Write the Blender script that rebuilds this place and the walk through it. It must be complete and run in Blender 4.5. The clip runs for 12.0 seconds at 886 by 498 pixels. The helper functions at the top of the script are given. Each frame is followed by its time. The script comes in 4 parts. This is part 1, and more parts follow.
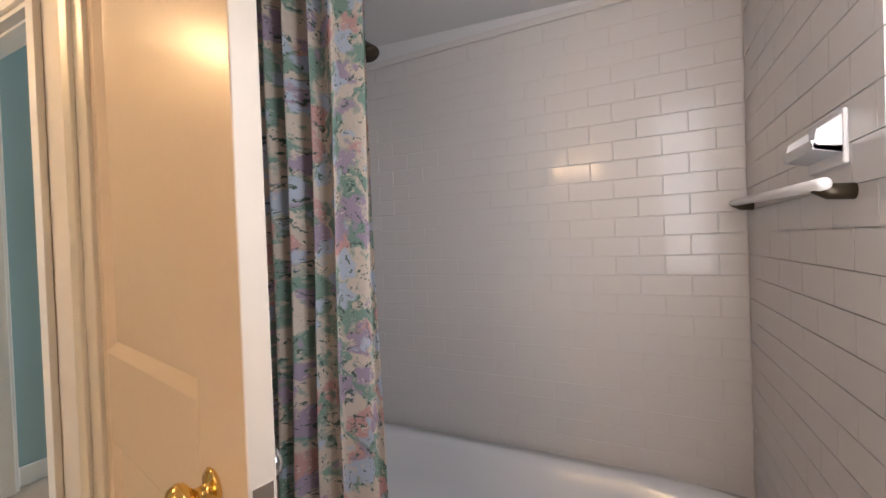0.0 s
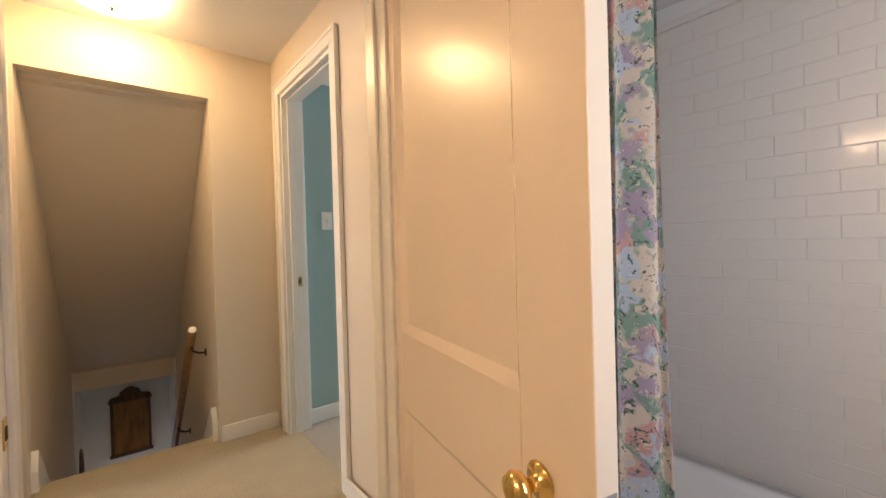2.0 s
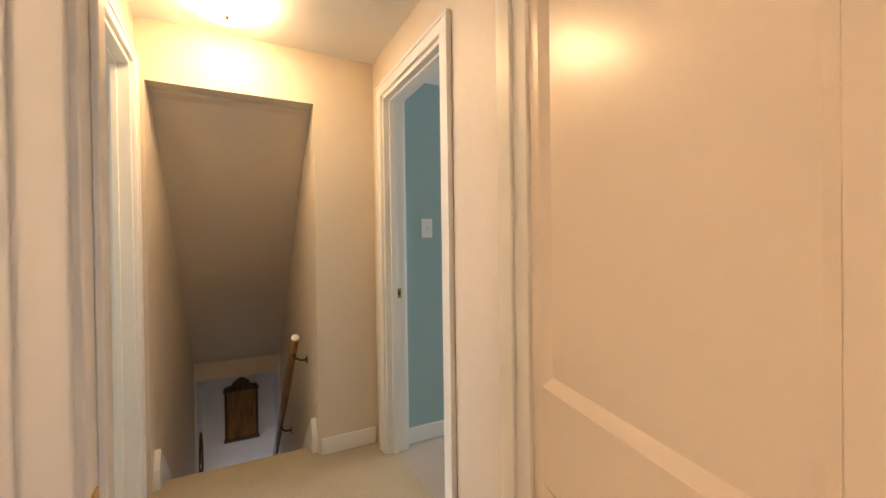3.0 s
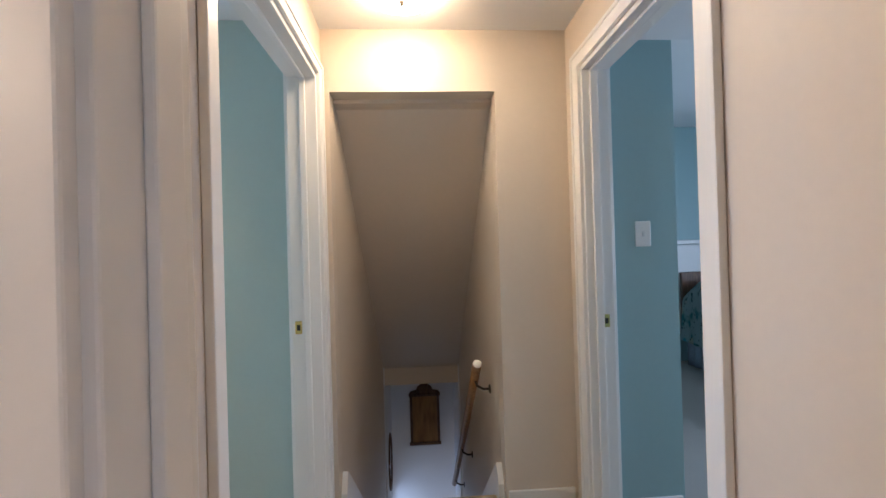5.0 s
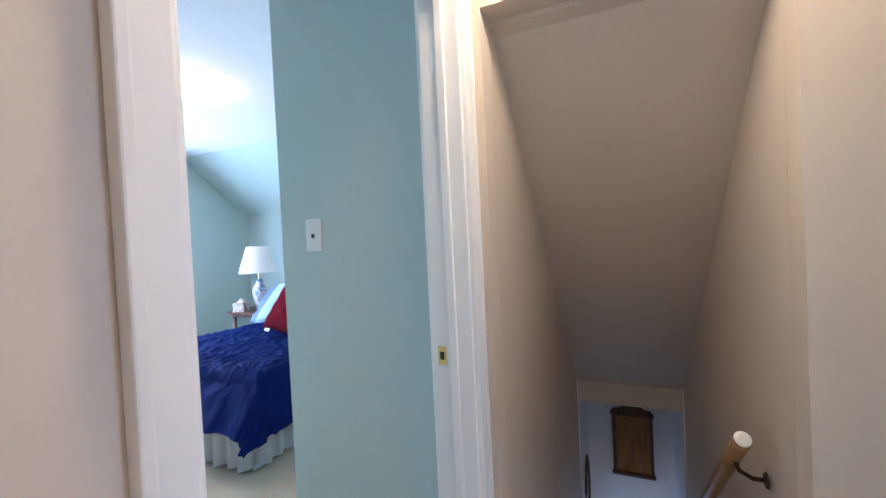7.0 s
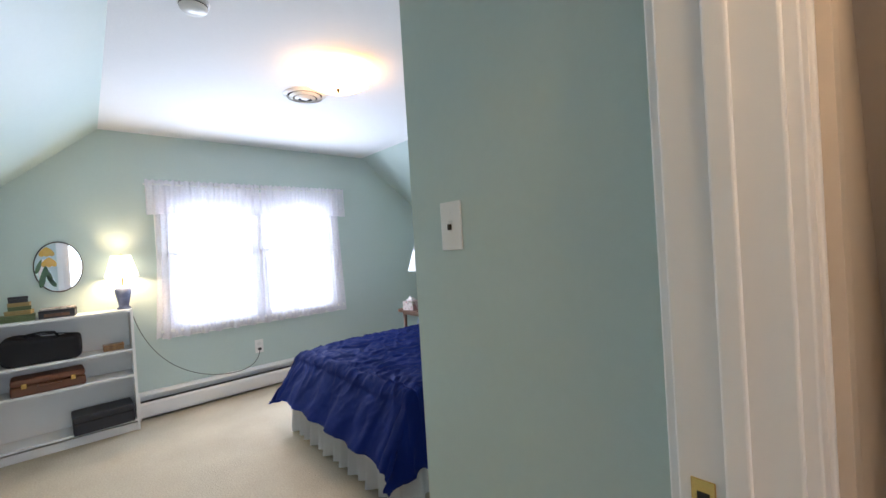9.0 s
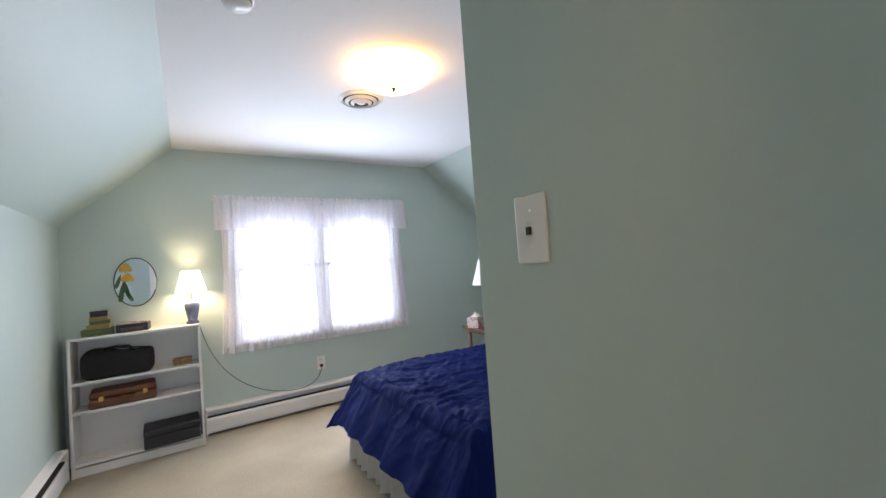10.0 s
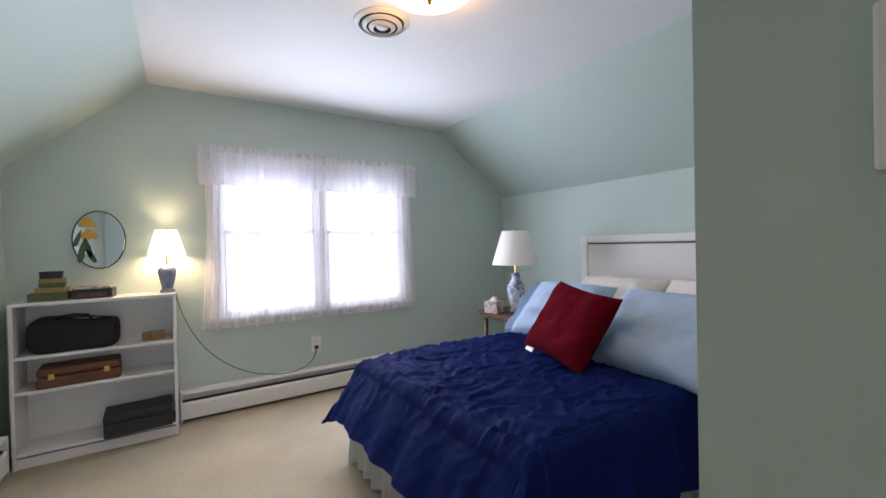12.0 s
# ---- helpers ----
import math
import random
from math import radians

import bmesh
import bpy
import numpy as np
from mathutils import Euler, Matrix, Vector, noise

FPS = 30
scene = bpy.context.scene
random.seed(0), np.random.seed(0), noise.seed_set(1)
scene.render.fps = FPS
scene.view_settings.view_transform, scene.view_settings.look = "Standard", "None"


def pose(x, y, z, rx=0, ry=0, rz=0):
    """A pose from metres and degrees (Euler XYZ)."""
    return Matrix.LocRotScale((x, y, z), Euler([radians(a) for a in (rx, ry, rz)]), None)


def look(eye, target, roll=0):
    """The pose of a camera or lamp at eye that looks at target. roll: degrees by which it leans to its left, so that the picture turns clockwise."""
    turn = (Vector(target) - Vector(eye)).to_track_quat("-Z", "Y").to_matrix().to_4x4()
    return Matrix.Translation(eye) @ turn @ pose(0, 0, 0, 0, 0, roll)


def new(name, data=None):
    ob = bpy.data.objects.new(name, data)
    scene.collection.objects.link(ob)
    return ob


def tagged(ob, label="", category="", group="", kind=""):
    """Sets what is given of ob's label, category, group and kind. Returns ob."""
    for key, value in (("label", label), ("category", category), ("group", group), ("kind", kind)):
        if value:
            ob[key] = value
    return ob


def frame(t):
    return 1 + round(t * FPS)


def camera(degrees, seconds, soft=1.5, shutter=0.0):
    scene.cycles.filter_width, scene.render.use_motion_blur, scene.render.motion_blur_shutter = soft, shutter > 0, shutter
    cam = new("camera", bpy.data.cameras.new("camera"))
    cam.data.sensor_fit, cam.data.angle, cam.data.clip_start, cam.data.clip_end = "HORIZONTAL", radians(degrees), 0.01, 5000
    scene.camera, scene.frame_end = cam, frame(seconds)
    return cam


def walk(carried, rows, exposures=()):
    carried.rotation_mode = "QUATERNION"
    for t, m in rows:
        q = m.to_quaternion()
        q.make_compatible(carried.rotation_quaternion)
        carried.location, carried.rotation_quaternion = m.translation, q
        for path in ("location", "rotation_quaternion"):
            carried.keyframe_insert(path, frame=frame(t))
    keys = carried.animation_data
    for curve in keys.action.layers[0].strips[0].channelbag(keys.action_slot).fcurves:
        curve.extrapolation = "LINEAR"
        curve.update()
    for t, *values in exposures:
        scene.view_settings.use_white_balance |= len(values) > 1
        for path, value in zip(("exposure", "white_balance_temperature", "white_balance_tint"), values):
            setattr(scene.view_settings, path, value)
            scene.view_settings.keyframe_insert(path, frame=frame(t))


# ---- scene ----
cam = camera(95.4, 12.0)
PATH = [
    (0, (0.463, 0.139, 1.105), (2.258, 1.021, 1.079), -2.1),
    (0.5, (0.465, 0.182, 1.103), (2.151, 1.257, 1.095), -2.3),
    (1, (0.455, 0.221, 1.109), (2.0, 1.491, 1.095), -1.9),
    (1.5, (0.42, 0.264, 1.113), (1.824, 1.688, 1.096), -1.7),
    (2, (0.345, 0.340, 1.119), (1.604, 1.894, 1.098), -1.6),
    (2.5, (0.359, 0.492, 1.157), (1.45, 2.168, 1.133), -1.0),
    (4.5, (0.387, 0.947, 1.23), (0.742, 2.915, 1.249), -1.5),
    (5, (0.399, 1.09, 1.243), (0.52, 3.087, 1.254), -1.6),
    (5.5, (0.407, 1.272, 1.248), (0.293, 3.269, 1.227), -1.8),
    (6, (0.399, 1.442, 1.259), (0.079, 3.416, 1.218), -2.4),
    (6.5, (0.391, 1.606, 1.263), (-0.162, 3.527, 1.209), -2.9),
    (7, (0.377, 1.767, 1.278), (-0.427, 3.598, 1.237), -2.8),
    (8.8, (0.080, 2.280, 1.262), (-1.379, 3.648, 1.251), -3.4),
    (9, (0.044, 2.308, 1.274), (-1.453, 3.635, 1.257), -3.5),
    (9.5, (-0.063, 2.401, 1.274), (-1.686, 3.57, 1.305), -3.7),
    (10, (-0.196, 2.492, 1.275), (-1.881, 3.567, 1.339), -4.1),
    (10.5, (-0.331, 2.552, 1.271), (-2.034, 3.598, 1.349), -4.6),
    (11, (-0.485, 2.586, 1.271), (-2.189, 3.632, 1.324), -4.5),
    (11.5, (-0.616, 2.594, 1.244), (-2.303, 3.67, 1.258), -3.2),
    (12, (-0.705, 2.587, 1.209), (-2.379, 3.682, 1.19), -1.2),
]
# exposure in stops with the white balance: warm in the bathroom doorway, cooler on the landing
EXPO = [(0.0, 0.78, 7000, 16), (2.7, 0.98, 7300, 16), (4.4, 0.62, 5750, 15), (7.2, 0.98, 4900, 15), (9.0, 0.46, 5900, 18), (12.0, -0.08, 6300, 21)]
DAY_BED, DAY_BACK, DAY_BATH, DAY_R, DAY_LOW = 38.0, 31.0, 7.2, 28.0, 2.4
HALL_GLOW, BED_GLOW, SHADE_GLOW, VANITY_GLOW = 25.0, 15.0, 2.6, 55.0
walk(cam, [(t, look(e, g, r)) for t, e, g, r in PATH], exposures=EXPO)

# ---- world and daylight ----
world = bpy.data.worlds.new("sky")
scene.world = world
world.use_nodes = True
wn = world.node_tree.nodes
sky = wn.new("ShaderNodeTexSky")
sky.sky_type = "NISHITA"
sky.sun_disc = False
sky.sun_elevation, sky.sun_rotation = radians(42), radians(20)
wn["Background"].inputs["Strength"].default_value = 0.12
world.node_tree.links.new(sky.outputs[0], wn["Background"].inputs["Color"])
sun = new("sun", bpy.data.lights.new("sun", "SUN"))
sun.data.energy, sun.data.angle, sun.data.color = 1.2, radians(10), (1.0, 0.95, 0.88)
sun.matrix_world = look((0, 30, 30), (0, 0, 0))


def daylight(name, m, w, h, watts, colour):
    """An area lamp standing in for a window's sky light, in or near its opening."""
    lamp = bpy.data.lights.new(name, "AREA")
    lamp.shape, lamp.size, lamp.size_y, lamp.energy, lamp.color = "RECTANGLE", w, h, watts, colour
    ob = new(name, lamp)
    ob.matrix_world = m
    return ob


SKYBLUE = (0.80, 0.90, 1.0)
# added on the room side of the curtains, so it lights the room but not the cloth's back
daylight("bedroom_fill_daylight", look((-4.0, 3.60, 1.27), (0, 3.60, 1.18)), 1.56, 1.14, DAY_BED, SKYBLUE)
# second lamp outside, added to light the curtains from behind
daylight("bedroom_window_backlight", look((-4.26, 3.60, 1.28), (0, 3.60, 1.28)), 1.56, 1.14, DAY_BACK, SKYBLUE)
daylight("bath_window_daylight", look((0.90, -0.20, 1.35), (2.0, 0.44, 1.15)), 0.50, 0.95, DAY_BATH, (0.86, 0.93, 1.0))
daylight("second_bedroom_daylight", look((4.44, 2.6, 1.3), (0, 2.9, 1.2)), 1.2, 1.0, DAY_R, (0.84, 0.92, 1.0))
# fill for the stair foot, shining through an unseen opening added for it
daylight("entry_daylight_fill", look((-0.05, 5.70, -2.05), (3, 5.75, -1.2)), 0.56, 0.76, DAY_LOW, (0.66, 0.76, 1.0))


# ---- materials ----
def material(name, colour, rough=0.6, metal=0.0, grain=0.0, scale=40.0, bump=0.0, bump_scale=120.0, stain=0.0, spec=0.5):
    """A plain surface with fine grain, broad stains and small relief."""
    m = bpy.data.materials.new(name)
    m.use_nodes = True
    nt = m.node_tree
    n, l = nt.nodes, nt.links
    b = n["Principled BSDF"]
    b.inputs["Roughness"].default_value, b.inputs["Metallic"].default_value = rough, metal
    b.inputs["Specular IOR Level"].default_value = spec
    b.inputs["Base Color"].default_value = (*colour, 1)
    tc = n.new("ShaderNodeTexCoord")
    if grain or stain:
        fine, broad = n.new("ShaderNodeTexNoise"), n.new("ShaderNodeTexNoise")
        fine.inputs["Scale"].default_value, broad.inputs["Scale"].default_value = scale, 1.7
        fine.inputs["Detail"].default_value, broad.inputs["Detail"].default_value = 4, 5
        total = n.new("ShaderNodeMath")
        total.operation = "MULTIPLY_ADD"
        mix = n.new("ShaderNodeMath")
        mix.operation = "MULTIPLY"
        mix.inputs[1].default_value = stain
        l.new(tc.outputs["Object"], fine.inputs["Vector"])
        l.new(tc.outputs["Object"], broad.inputs["Vector"])
        l.new(broad.outputs["Fac"], mix.inputs[0])
        l.new(fine.outputs["Fac"], total.inputs[0])
        total.inputs[1].default_value = grain
        l.new(mix.outputs[0], total.inputs[2])
        hsv = n.new("ShaderNodeHueSaturation")
        hsv.inputs["Color"].default_value = (*colour, 1)
        add = n.new("ShaderNodeMath")
        add.operation = "ADD"
        add.inputs[1].default_value = 1 - 0.5 * (grain + stain)
        l.new(total.outputs[0], add.inputs[0])
        l.new(add.outputs[0], hsv.inputs["Value"])
        l.new(hsv.outputs[0], b.inputs["Base Color"])
    if bump:
        nz = n.new("ShaderNodeTexNoise")
        nz.inputs["Scale"].default_value, nz.inputs["Detail"].default_value = bump_scale, 3
        bp = n.new("ShaderNodeBump")
        bp.inputs["Strength"].default_value, bp.inputs["Distance"].default_value = bump, 0.004
        l.new(tc.outputs["Object"], nz.inputs["Vector"])
        l.new(nz.outputs["Fac"], bp.inputs["Height"])
        l.new(bp.outputs[0], b.inputs["Normal"])
    return m


def glow(name, colour, strength):
    m = bpy.data.materials.new(name)
    m.use_nodes = True
    b = m.node_tree.nodes["Principled BSDF"]
    b.inputs["Base Color"].default_value = (0.9, 0.88, 0.82, 1)
    b.inputs["Emission Color"].default_value = (*colour, 1)
    b.inputs["Emission Strength"].default_value = strength
    return m


def sheer(name, colour, through_share):
    m = bpy.data.materials.new(name)
    m.use_nodes = True
    n, l = m.node_tree.nodes, m.node_tree.links
    tr, tl, df = n.new("ShaderNodeBsdfTransparent"), n.new("ShaderNodeBsdfTranslucent"), n.new("ShaderNodeBsdfDiffuse")
    tl.inputs["Color"].default_value = df.inputs["Color"].default_value = (*colour, 1)
    m1, m2 = n.new("ShaderNodeMixShader"), n.new("ShaderNodeMixShader")
    m1.inputs[0].default_value = 0.5
    l.new(tl.outputs[0], m1.inputs[1])
    l.new(df.outputs[0], m1.inputs[2])
    # woven threads
    tc, wv = n.new("ShaderNodeTexCoord"), n.new("ShaderNodeTexNoise")
    wv.inputs["Scale"].default_value = 60
    rg = n.new("ShaderNodeMapRange")
    rg.inputs["To Min"].default_value, rg.inputs["To Max"].default_value = through_share - 0.1, through_share + 0.1
    l.new(tc.outputs["Object"], wv.inputs["Vector"])
    l.new(wv.outputs["Fac"], rg.inputs["Value"])
    l.new(rg.outputs[0], m2.inputs[0])
    l.new(m1.outputs[0], m2.inputs[1])
    l.new(tr.outputs[0], m2.inputs[2])
    l.new(m2.outputs[0], n["Material Output"].inputs["Surface"])
    return m


def clear(name):
    m = bpy.data.materials.new(name)
    m.use_nodes = True
    b = m.node_tree.nodes["Principled BSDF"]
    b.inputs["Transmission Weight"].default_value, b.inputs["Roughness"].default_value = 1.0, 0.0
    b.inputs["IOR"].default_value = 1.1
    return m


def floral(name, ground, petals, leaf, scale, relief=0.0):
    """Printed cloth: clusters of blooms over leaves on a pale ground, with fine dark drawing."""
    m = bpy.data.materials.new(name)
    m.use_nodes = True
    n, l = m.node_tree.nodes, m.node_tree.links
    b = n["Principled BSDF"]
    b.inputs["Roughness"].default_value = 0.85
    b.inputs["Specular IOR Level"].default_value = 0.2
    tc = n.new("ShaderNodeTexCoord")
    warp = n.new("ShaderNodeTexNoise")
    warp.inputs["Scale"].default_value, warp.inputs["Detail"].default_value = scale * 3.0, 3
    mixv = n.new("ShaderNodeMix")
    mixv.data_type = "VECTOR"
    mixv.inputs["Factor"].default_value = 0.10
    l.new(tc.outputs["UV"], warp.inputs["Vector"])
    l.new(tc.outputs["UV"], mixv.inputs["A"])
    l.new(warp.outputs["Color"], mixv.inputs["B"])
    last = None
    base = n.new("ShaderNodeRGB")
    base.outputs[0].default_value = (*ground, 1)
    last = base.outputs[0]

    def layer(col, sc, off, lo, hi, prev, vor=True):
        mp = n.new("ShaderNodeMapping")
        mp.inputs["Location"].default_value = (off, off * 1.7, 0)
        l.new(mixv.outputs["Result"], mp.inputs["Vector"])
        tx = n.new("ShaderNodeTexVoronoi" if vor else "ShaderNodeTexNoise")
        tx.inputs["Scale"].default_value = sc
        l.new(mp.outputs[0], tx.inputs["Vector"])
        rg = n.new("ShaderNodeMapRange")
        rg.inputs["From Min"].default_value, rg.inputs["From Max"].default_value = lo, hi
        l.new(tx.outputs["Distance" if vor else "Fac"], rg.inputs["Value"])
        mx = n.new("ShaderNodeMix")
        mx.data_type = "RGBA"
        mx.inputs["B"].default_value = (*col, 1)
        l.new(rg.outputs[0], mx.inputs["Factor"])
        l.new(prev, mx.inputs["A"])
        return mx.outputs["Result"]

    last = layer(leaf, scale * 1.6, 1.3, 0.50, 0.58, last, False)
    for k, p in enumerate(petals):
        last = layer(p, scale * (1.0 + 0.12 * k), 3.1 + 2.3 * k, 0.34, 0.26, last)
    last = layer(tuple(c * 0.45 for c in leaf), scale * 7, 9.0, 0.60, 0.66, last, False)
    last = layer(tuple(min(1, c * 1.1) for c in ground), scale * 9, 4.0, 0.63, 0.70, last, False)
    l.new(last, b.inputs["Base Color"])
    return m


def wood(name, dark, light, scale=6.0, rough=0.4):
    m = bpy.data.materials.new(name)
    m.use_nodes = True
    n, l = m.node_tree.nodes, m.node_tree.links
    b = n["Principled BSDF"]
    b.inputs["Roughness"].default_value = rough
    tc, mp, nz, cr = n.new("ShaderNodeTexCoord"), n.new("ShaderNodeMapping"), n.new("ShaderNodeTexNoise"), n.new("ShaderNodeValToRGB")
    mp.inputs["Scale"].default_value = (scale * 5, scale * 5, scale)
    nz.inputs["Scale"].default_value, nz.inputs["Detail"].default_value = 1.5, 6
    cr.color_ramp.elements[0].position, cr.color_ramp.elements[0].color = 0.3, (*dark, 1)
    cr.color_ramp.elements[1].position, cr.color_ramp.elements[1].color = 0.7, (*light, 1)
    l.new(tc.outputs["Object"], mp.inputs["Vector"])
    l.new(mp.outputs[0], nz.inputs["Vector"])
    l.new(nz.outputs["Fac"], cr.inputs["Fac"])
    l.new(cr.outputs[0], b.inputs["Base Color"])
    return m


M_BEIGE = material("beige_wall_paint", (0.68, 0.60, 0.50), 0.5, grain=0.05, stain=0.06, bump=0.05, bump_scale=160)
M_GREEN = material("sage_wall_paint", (0.495, 0.59, 0.55), 0.5, grain=0.05, stain=0.06, bump=0.05, bump_scale=160)
M_TEAL = material("teal_wall_paint", (0.31, 0.44, 0.45), 0.5, grain=0.05, stain=0.06, bump=0.05, bump_scale=160)
M_CEIL = material("white_ceiling_paint", (0.80, 0.79, 0.78), 0.8, grain=0.03, stain=0.04, bump=0.15, bump_scale=90)
M_TRIM = material("white_gloss_trim", (0.80, 0.79, 0.76), 0.3, grain=0.02, stain=0.05, bump=0.04, bump_scale=40)
M_DOOR = material("semi_gloss_door_paint", (0.80, 0.70, 0.60), 0.26, grain=0.02, stain=0.05, bump=0.05, bump_scale=60)
M_CARPET = material("cream_carpet", (0.42, 0.36, 0.265), 0.95, grain=0.5, scale=110, bump=1.0, bump_scale=130, stain=0.6, spec=0.1)
M_GOLDCARPET = material("golden_stair_carpet", (0.55, 0.42, 0.19), 0.95, grain=0.35, scale=150, bump=1.0, bump_scale=320, stain=0.25, spec=0.1)
M_GREYCARPET = material("grey_beige_carpet", (0.42, 0.38, 0.34), 0.95, grain=0.3, scale=150, bump=1.0, bump_scale=320, stain=0.2, spec=0.1)
M_TILEFLOOR = material("pale_vinyl_floor", (0.55, 0.52, 0.48), 0.4, grain=0.1, stain=0.1)
M_TILE = material("glazed_white_tile", (0.55, 0.52, 0.51), 0.36, grain=0.03, stain=0.05, bump=0.05, bump_scale=25)
M_GROUT = material("pale_grout", (0.54, 0.51, 0.50), 0.9, grain=0.15, scale=90, stain=0.2)
M_TILE.node_tree.nodes["Principled BSDF"].inputs["Coat Weight"].default_value = 0.35
M_TILE.node_tree.nodes["Principled BSDF"].inputs["Coat Roughness"].default_value = 0.08
M_TUB = material("white_enamel", (0.62, 0.62, 0.64), 0.12, stain=0.05)
M_BATHCEIL = material("grey_white_bath_ceiling", (0.58, 0.57, 0.58), 0.8, grain=0.03, stain=0.05)
M_CHROME = material("chrome", (0.75, 0.76, 0.78), 0.12, 1.0)
M_BRASS = material("polished_brass", (0.85, 0.58, 0.20), 0.18, 1.0)
M_IRON = material("dark_bronze", (0.06, 0.045, 0.03), 0.4, 0.7, grain=0.2)
M_DARK = material("dark_recess", (0.02, 0.018, 0.016), 0.7)
M_PLASTIC = material("white_plastic", (0.78, 0.77, 0.74), 0.3, stain=0.03)
M_NAVY = material("navy_cotton", (0.011, 0.026, 0.175), 0.7, grain=0.3, scale=300, stain=0.25, bump=0.3, bump_scale=600, spec=0.12)
M_LINING = material("pale_print_lining", (0.45, 0.48, 0.55), 0.8, grain=0.6, scale=90)
M_SKIRT = material("white_cotton_skirt", (0.86, 0.85, 0.83), 0.85, grain=0.1, scale=200, stain=0.08)
M_SKYPILLOW = material("sky_blue_pillowcase", (0.36, 0.48, 0.66), 0.8, grain=0.08, scale=200, stain=0.12, bump=0.2, bump_scale=30)
M_WHITECLOTH = material("white_lace_pillowcase", (0.76, 0.72, 0.68), 0.9, grain=0.3, scale=90, bump=0.9, bump_scale=110)
M_RED = material("crimson_knit", (0.110, 0.0015, 0.008), 0.9, grain=0.4, scale=220, stain=0.2, bump=0.8, bump_scale=260, spec=0.06)
M_HEADBOARD = material("white_painted_headboard", (0.74, 0.72, 0.70), 0.45, grain=0.04, stain=0.06)
M_LAMINATE = material("white_laminate", (0.76, 0.75, 0.73), 0.4, grain=0.02, stain=0.04)
M_SHADE = glow("lit_fabric_shade", (1.0, 0.80, 0.50), SHADE_GLOW)
M_SHADE_OFF = material("white_fabric_shade", (0.80, 0.79, 0.76), 0.8, grain=0.05, scale=200)
M_BOWL = glow("hall_lamp_glass", (1.0, 0.70, 0.38), HALL_GLOW)
M_BOWL_BED = glow("bedroom_lamp_glass", (1.0, 0.56, 0.20), BED_GLOW)
M_BULB = glow("vanity_bulb_glass", (1.0, 0.70, 0.42), VANITY_GLOW)
M_LAMPBULB = glow("lamp_bulb", (1.0, 0.74, 0.42), 220.0)
M_SHEER = sheer("white_sheer_voile", (0.90, 0.88, 0.92), 0.24)
M_VALANCE = sheer("white_lace_valance", (0.88, 0.86, 0.90), 0.10)
M_GLASS = clear("window_glass")
M_MIRROR = material("mirror_glass", (0.86, 0.90, 0.92), 0.02, 1.0)
M_WALNUT = wood("walnut_wood", (0.05, 0.02, 0.01), (0.16, 0.075, 0.035))
M_OAK = wood("honey_oak", (0.20, 0.10, 0.035), (0.36, 0.20, 0.08))
M_PANEL = wood("gilded_brown_panel", (0.16, 0.07, 0.02), (0.34, 0.17, 0.05), 3)
M_LEATHER = material("tan_brown_leather", (0.13, 0.045, 0.018), 0.5, grain=0.4, scale=30, stain=0.4, bump=0.4, bump_scale=150)
M_BLACK = material("black_cloth", (0.008, 0.007, 0.009), 0.8, grain=0.4, scale=200, bump=0.5, bump_scale=200)
M_CHARCOAL = material("charcoal_vinyl", (0.018, 0.017, 0.022), 0.55, grain=0.3, scale=60, bump=0.3, bump_scale=150)
M_PORCELAIN = floral("blue_white_porcelain", (0.74, 0.76, 0.80), [(0.10, 0.14, 0.40)], (0.25, 0.30, 0.50), 16.0)
M_PORCELAIN.node_tree.nodes["Principled BSDF"].inputs["Roughness"].default_value = 0.15
M_BLUELAMP = material("slate_blue_ceramic", (0.16, 0.18, 0.28), 0.25, grain=0.7, scale=25, stain=0.3)
M_CURTAIN = floral("floral_chintz", (0.80, 0.70, 0.62), [(0.74, 0.46, 0.44), (0.52, 0.42, 0.54), (0.62, 0.68, 0.78)], (0.30, 0.44, 0.38), 8.5)
M_QUILT = floral("teal_floral_quilt", (0.42, 0.50, 0.48), [(0.12, 0.36, 0.42), (0.52, 0.48, 0.36)], (0.10, 0.26, 0.25), 4.5)
M_BOXGREEN = material("green_card", (0.09, 0.12, 0.045), 0.6, grain=0.4, scale=40)
M_BOXGOLD = material("straw_card", (0.34, 0.24, 0.09), 0.6, grain=0.4, scale=40)
M_BOXPINK = floral("rose_print_card", (0.55, 0.48, 0.44), [(0.40, 0.20, 0.20)], (0.30, 0.28, 0.22), 9.0)
M_YELLOW = material("amber_stained_glass", (0.55, 0.34, 0.04), 0.2, grain=0.3)
M_LEAFGLASS = material("green_stained_glass", (0.05, 0.12, 0.05), 0.2, grain=0.3)
M_MILK = material("milk_glass", (0.72, 0.72, 0.70), 0.2)
M_CORD = material("dark_cord", (0.03, 0.03, 0.025), 0.5)
M_GRASS = material("lawn", (0.06, 0.11, 0.03), 0.95, grain=0.5, scale=3, stain=0.4)
M_SIDING = material("pale_siding", (0.62, 0.62, 0.60), 0.7, stain=0.1)
M_REDPLASTIC = material("red_plastic", (0.35, 0.01, 0.012), 0.4)

for m in (M_PORCELAIN, M_BOXPINK):
    tree = m.node_tree
    for k in [k for k in tree.links if k.from_socket.name == "UV"]:
        a, b = k.from_node, k.to_socket
        tree.links.new(a.outputs["Object"], b)


# ---- mesh helpers ----
def link_mesh(name, bm, mat, parent=None, smooth=False, label=""):
    bmesh.ops.recalc_face_normals(bm, faces=bm.faces)
    me = bpy.data.meshes.new(name)
    bm.to_mesh(me)
    bm.free()
    me.materials.append(mat)
    if smooth:
        me.shade_smooth()
    ob = new(name, me)
    ob.parent = parent
    if label:
        ob["label"] = label
    return ob


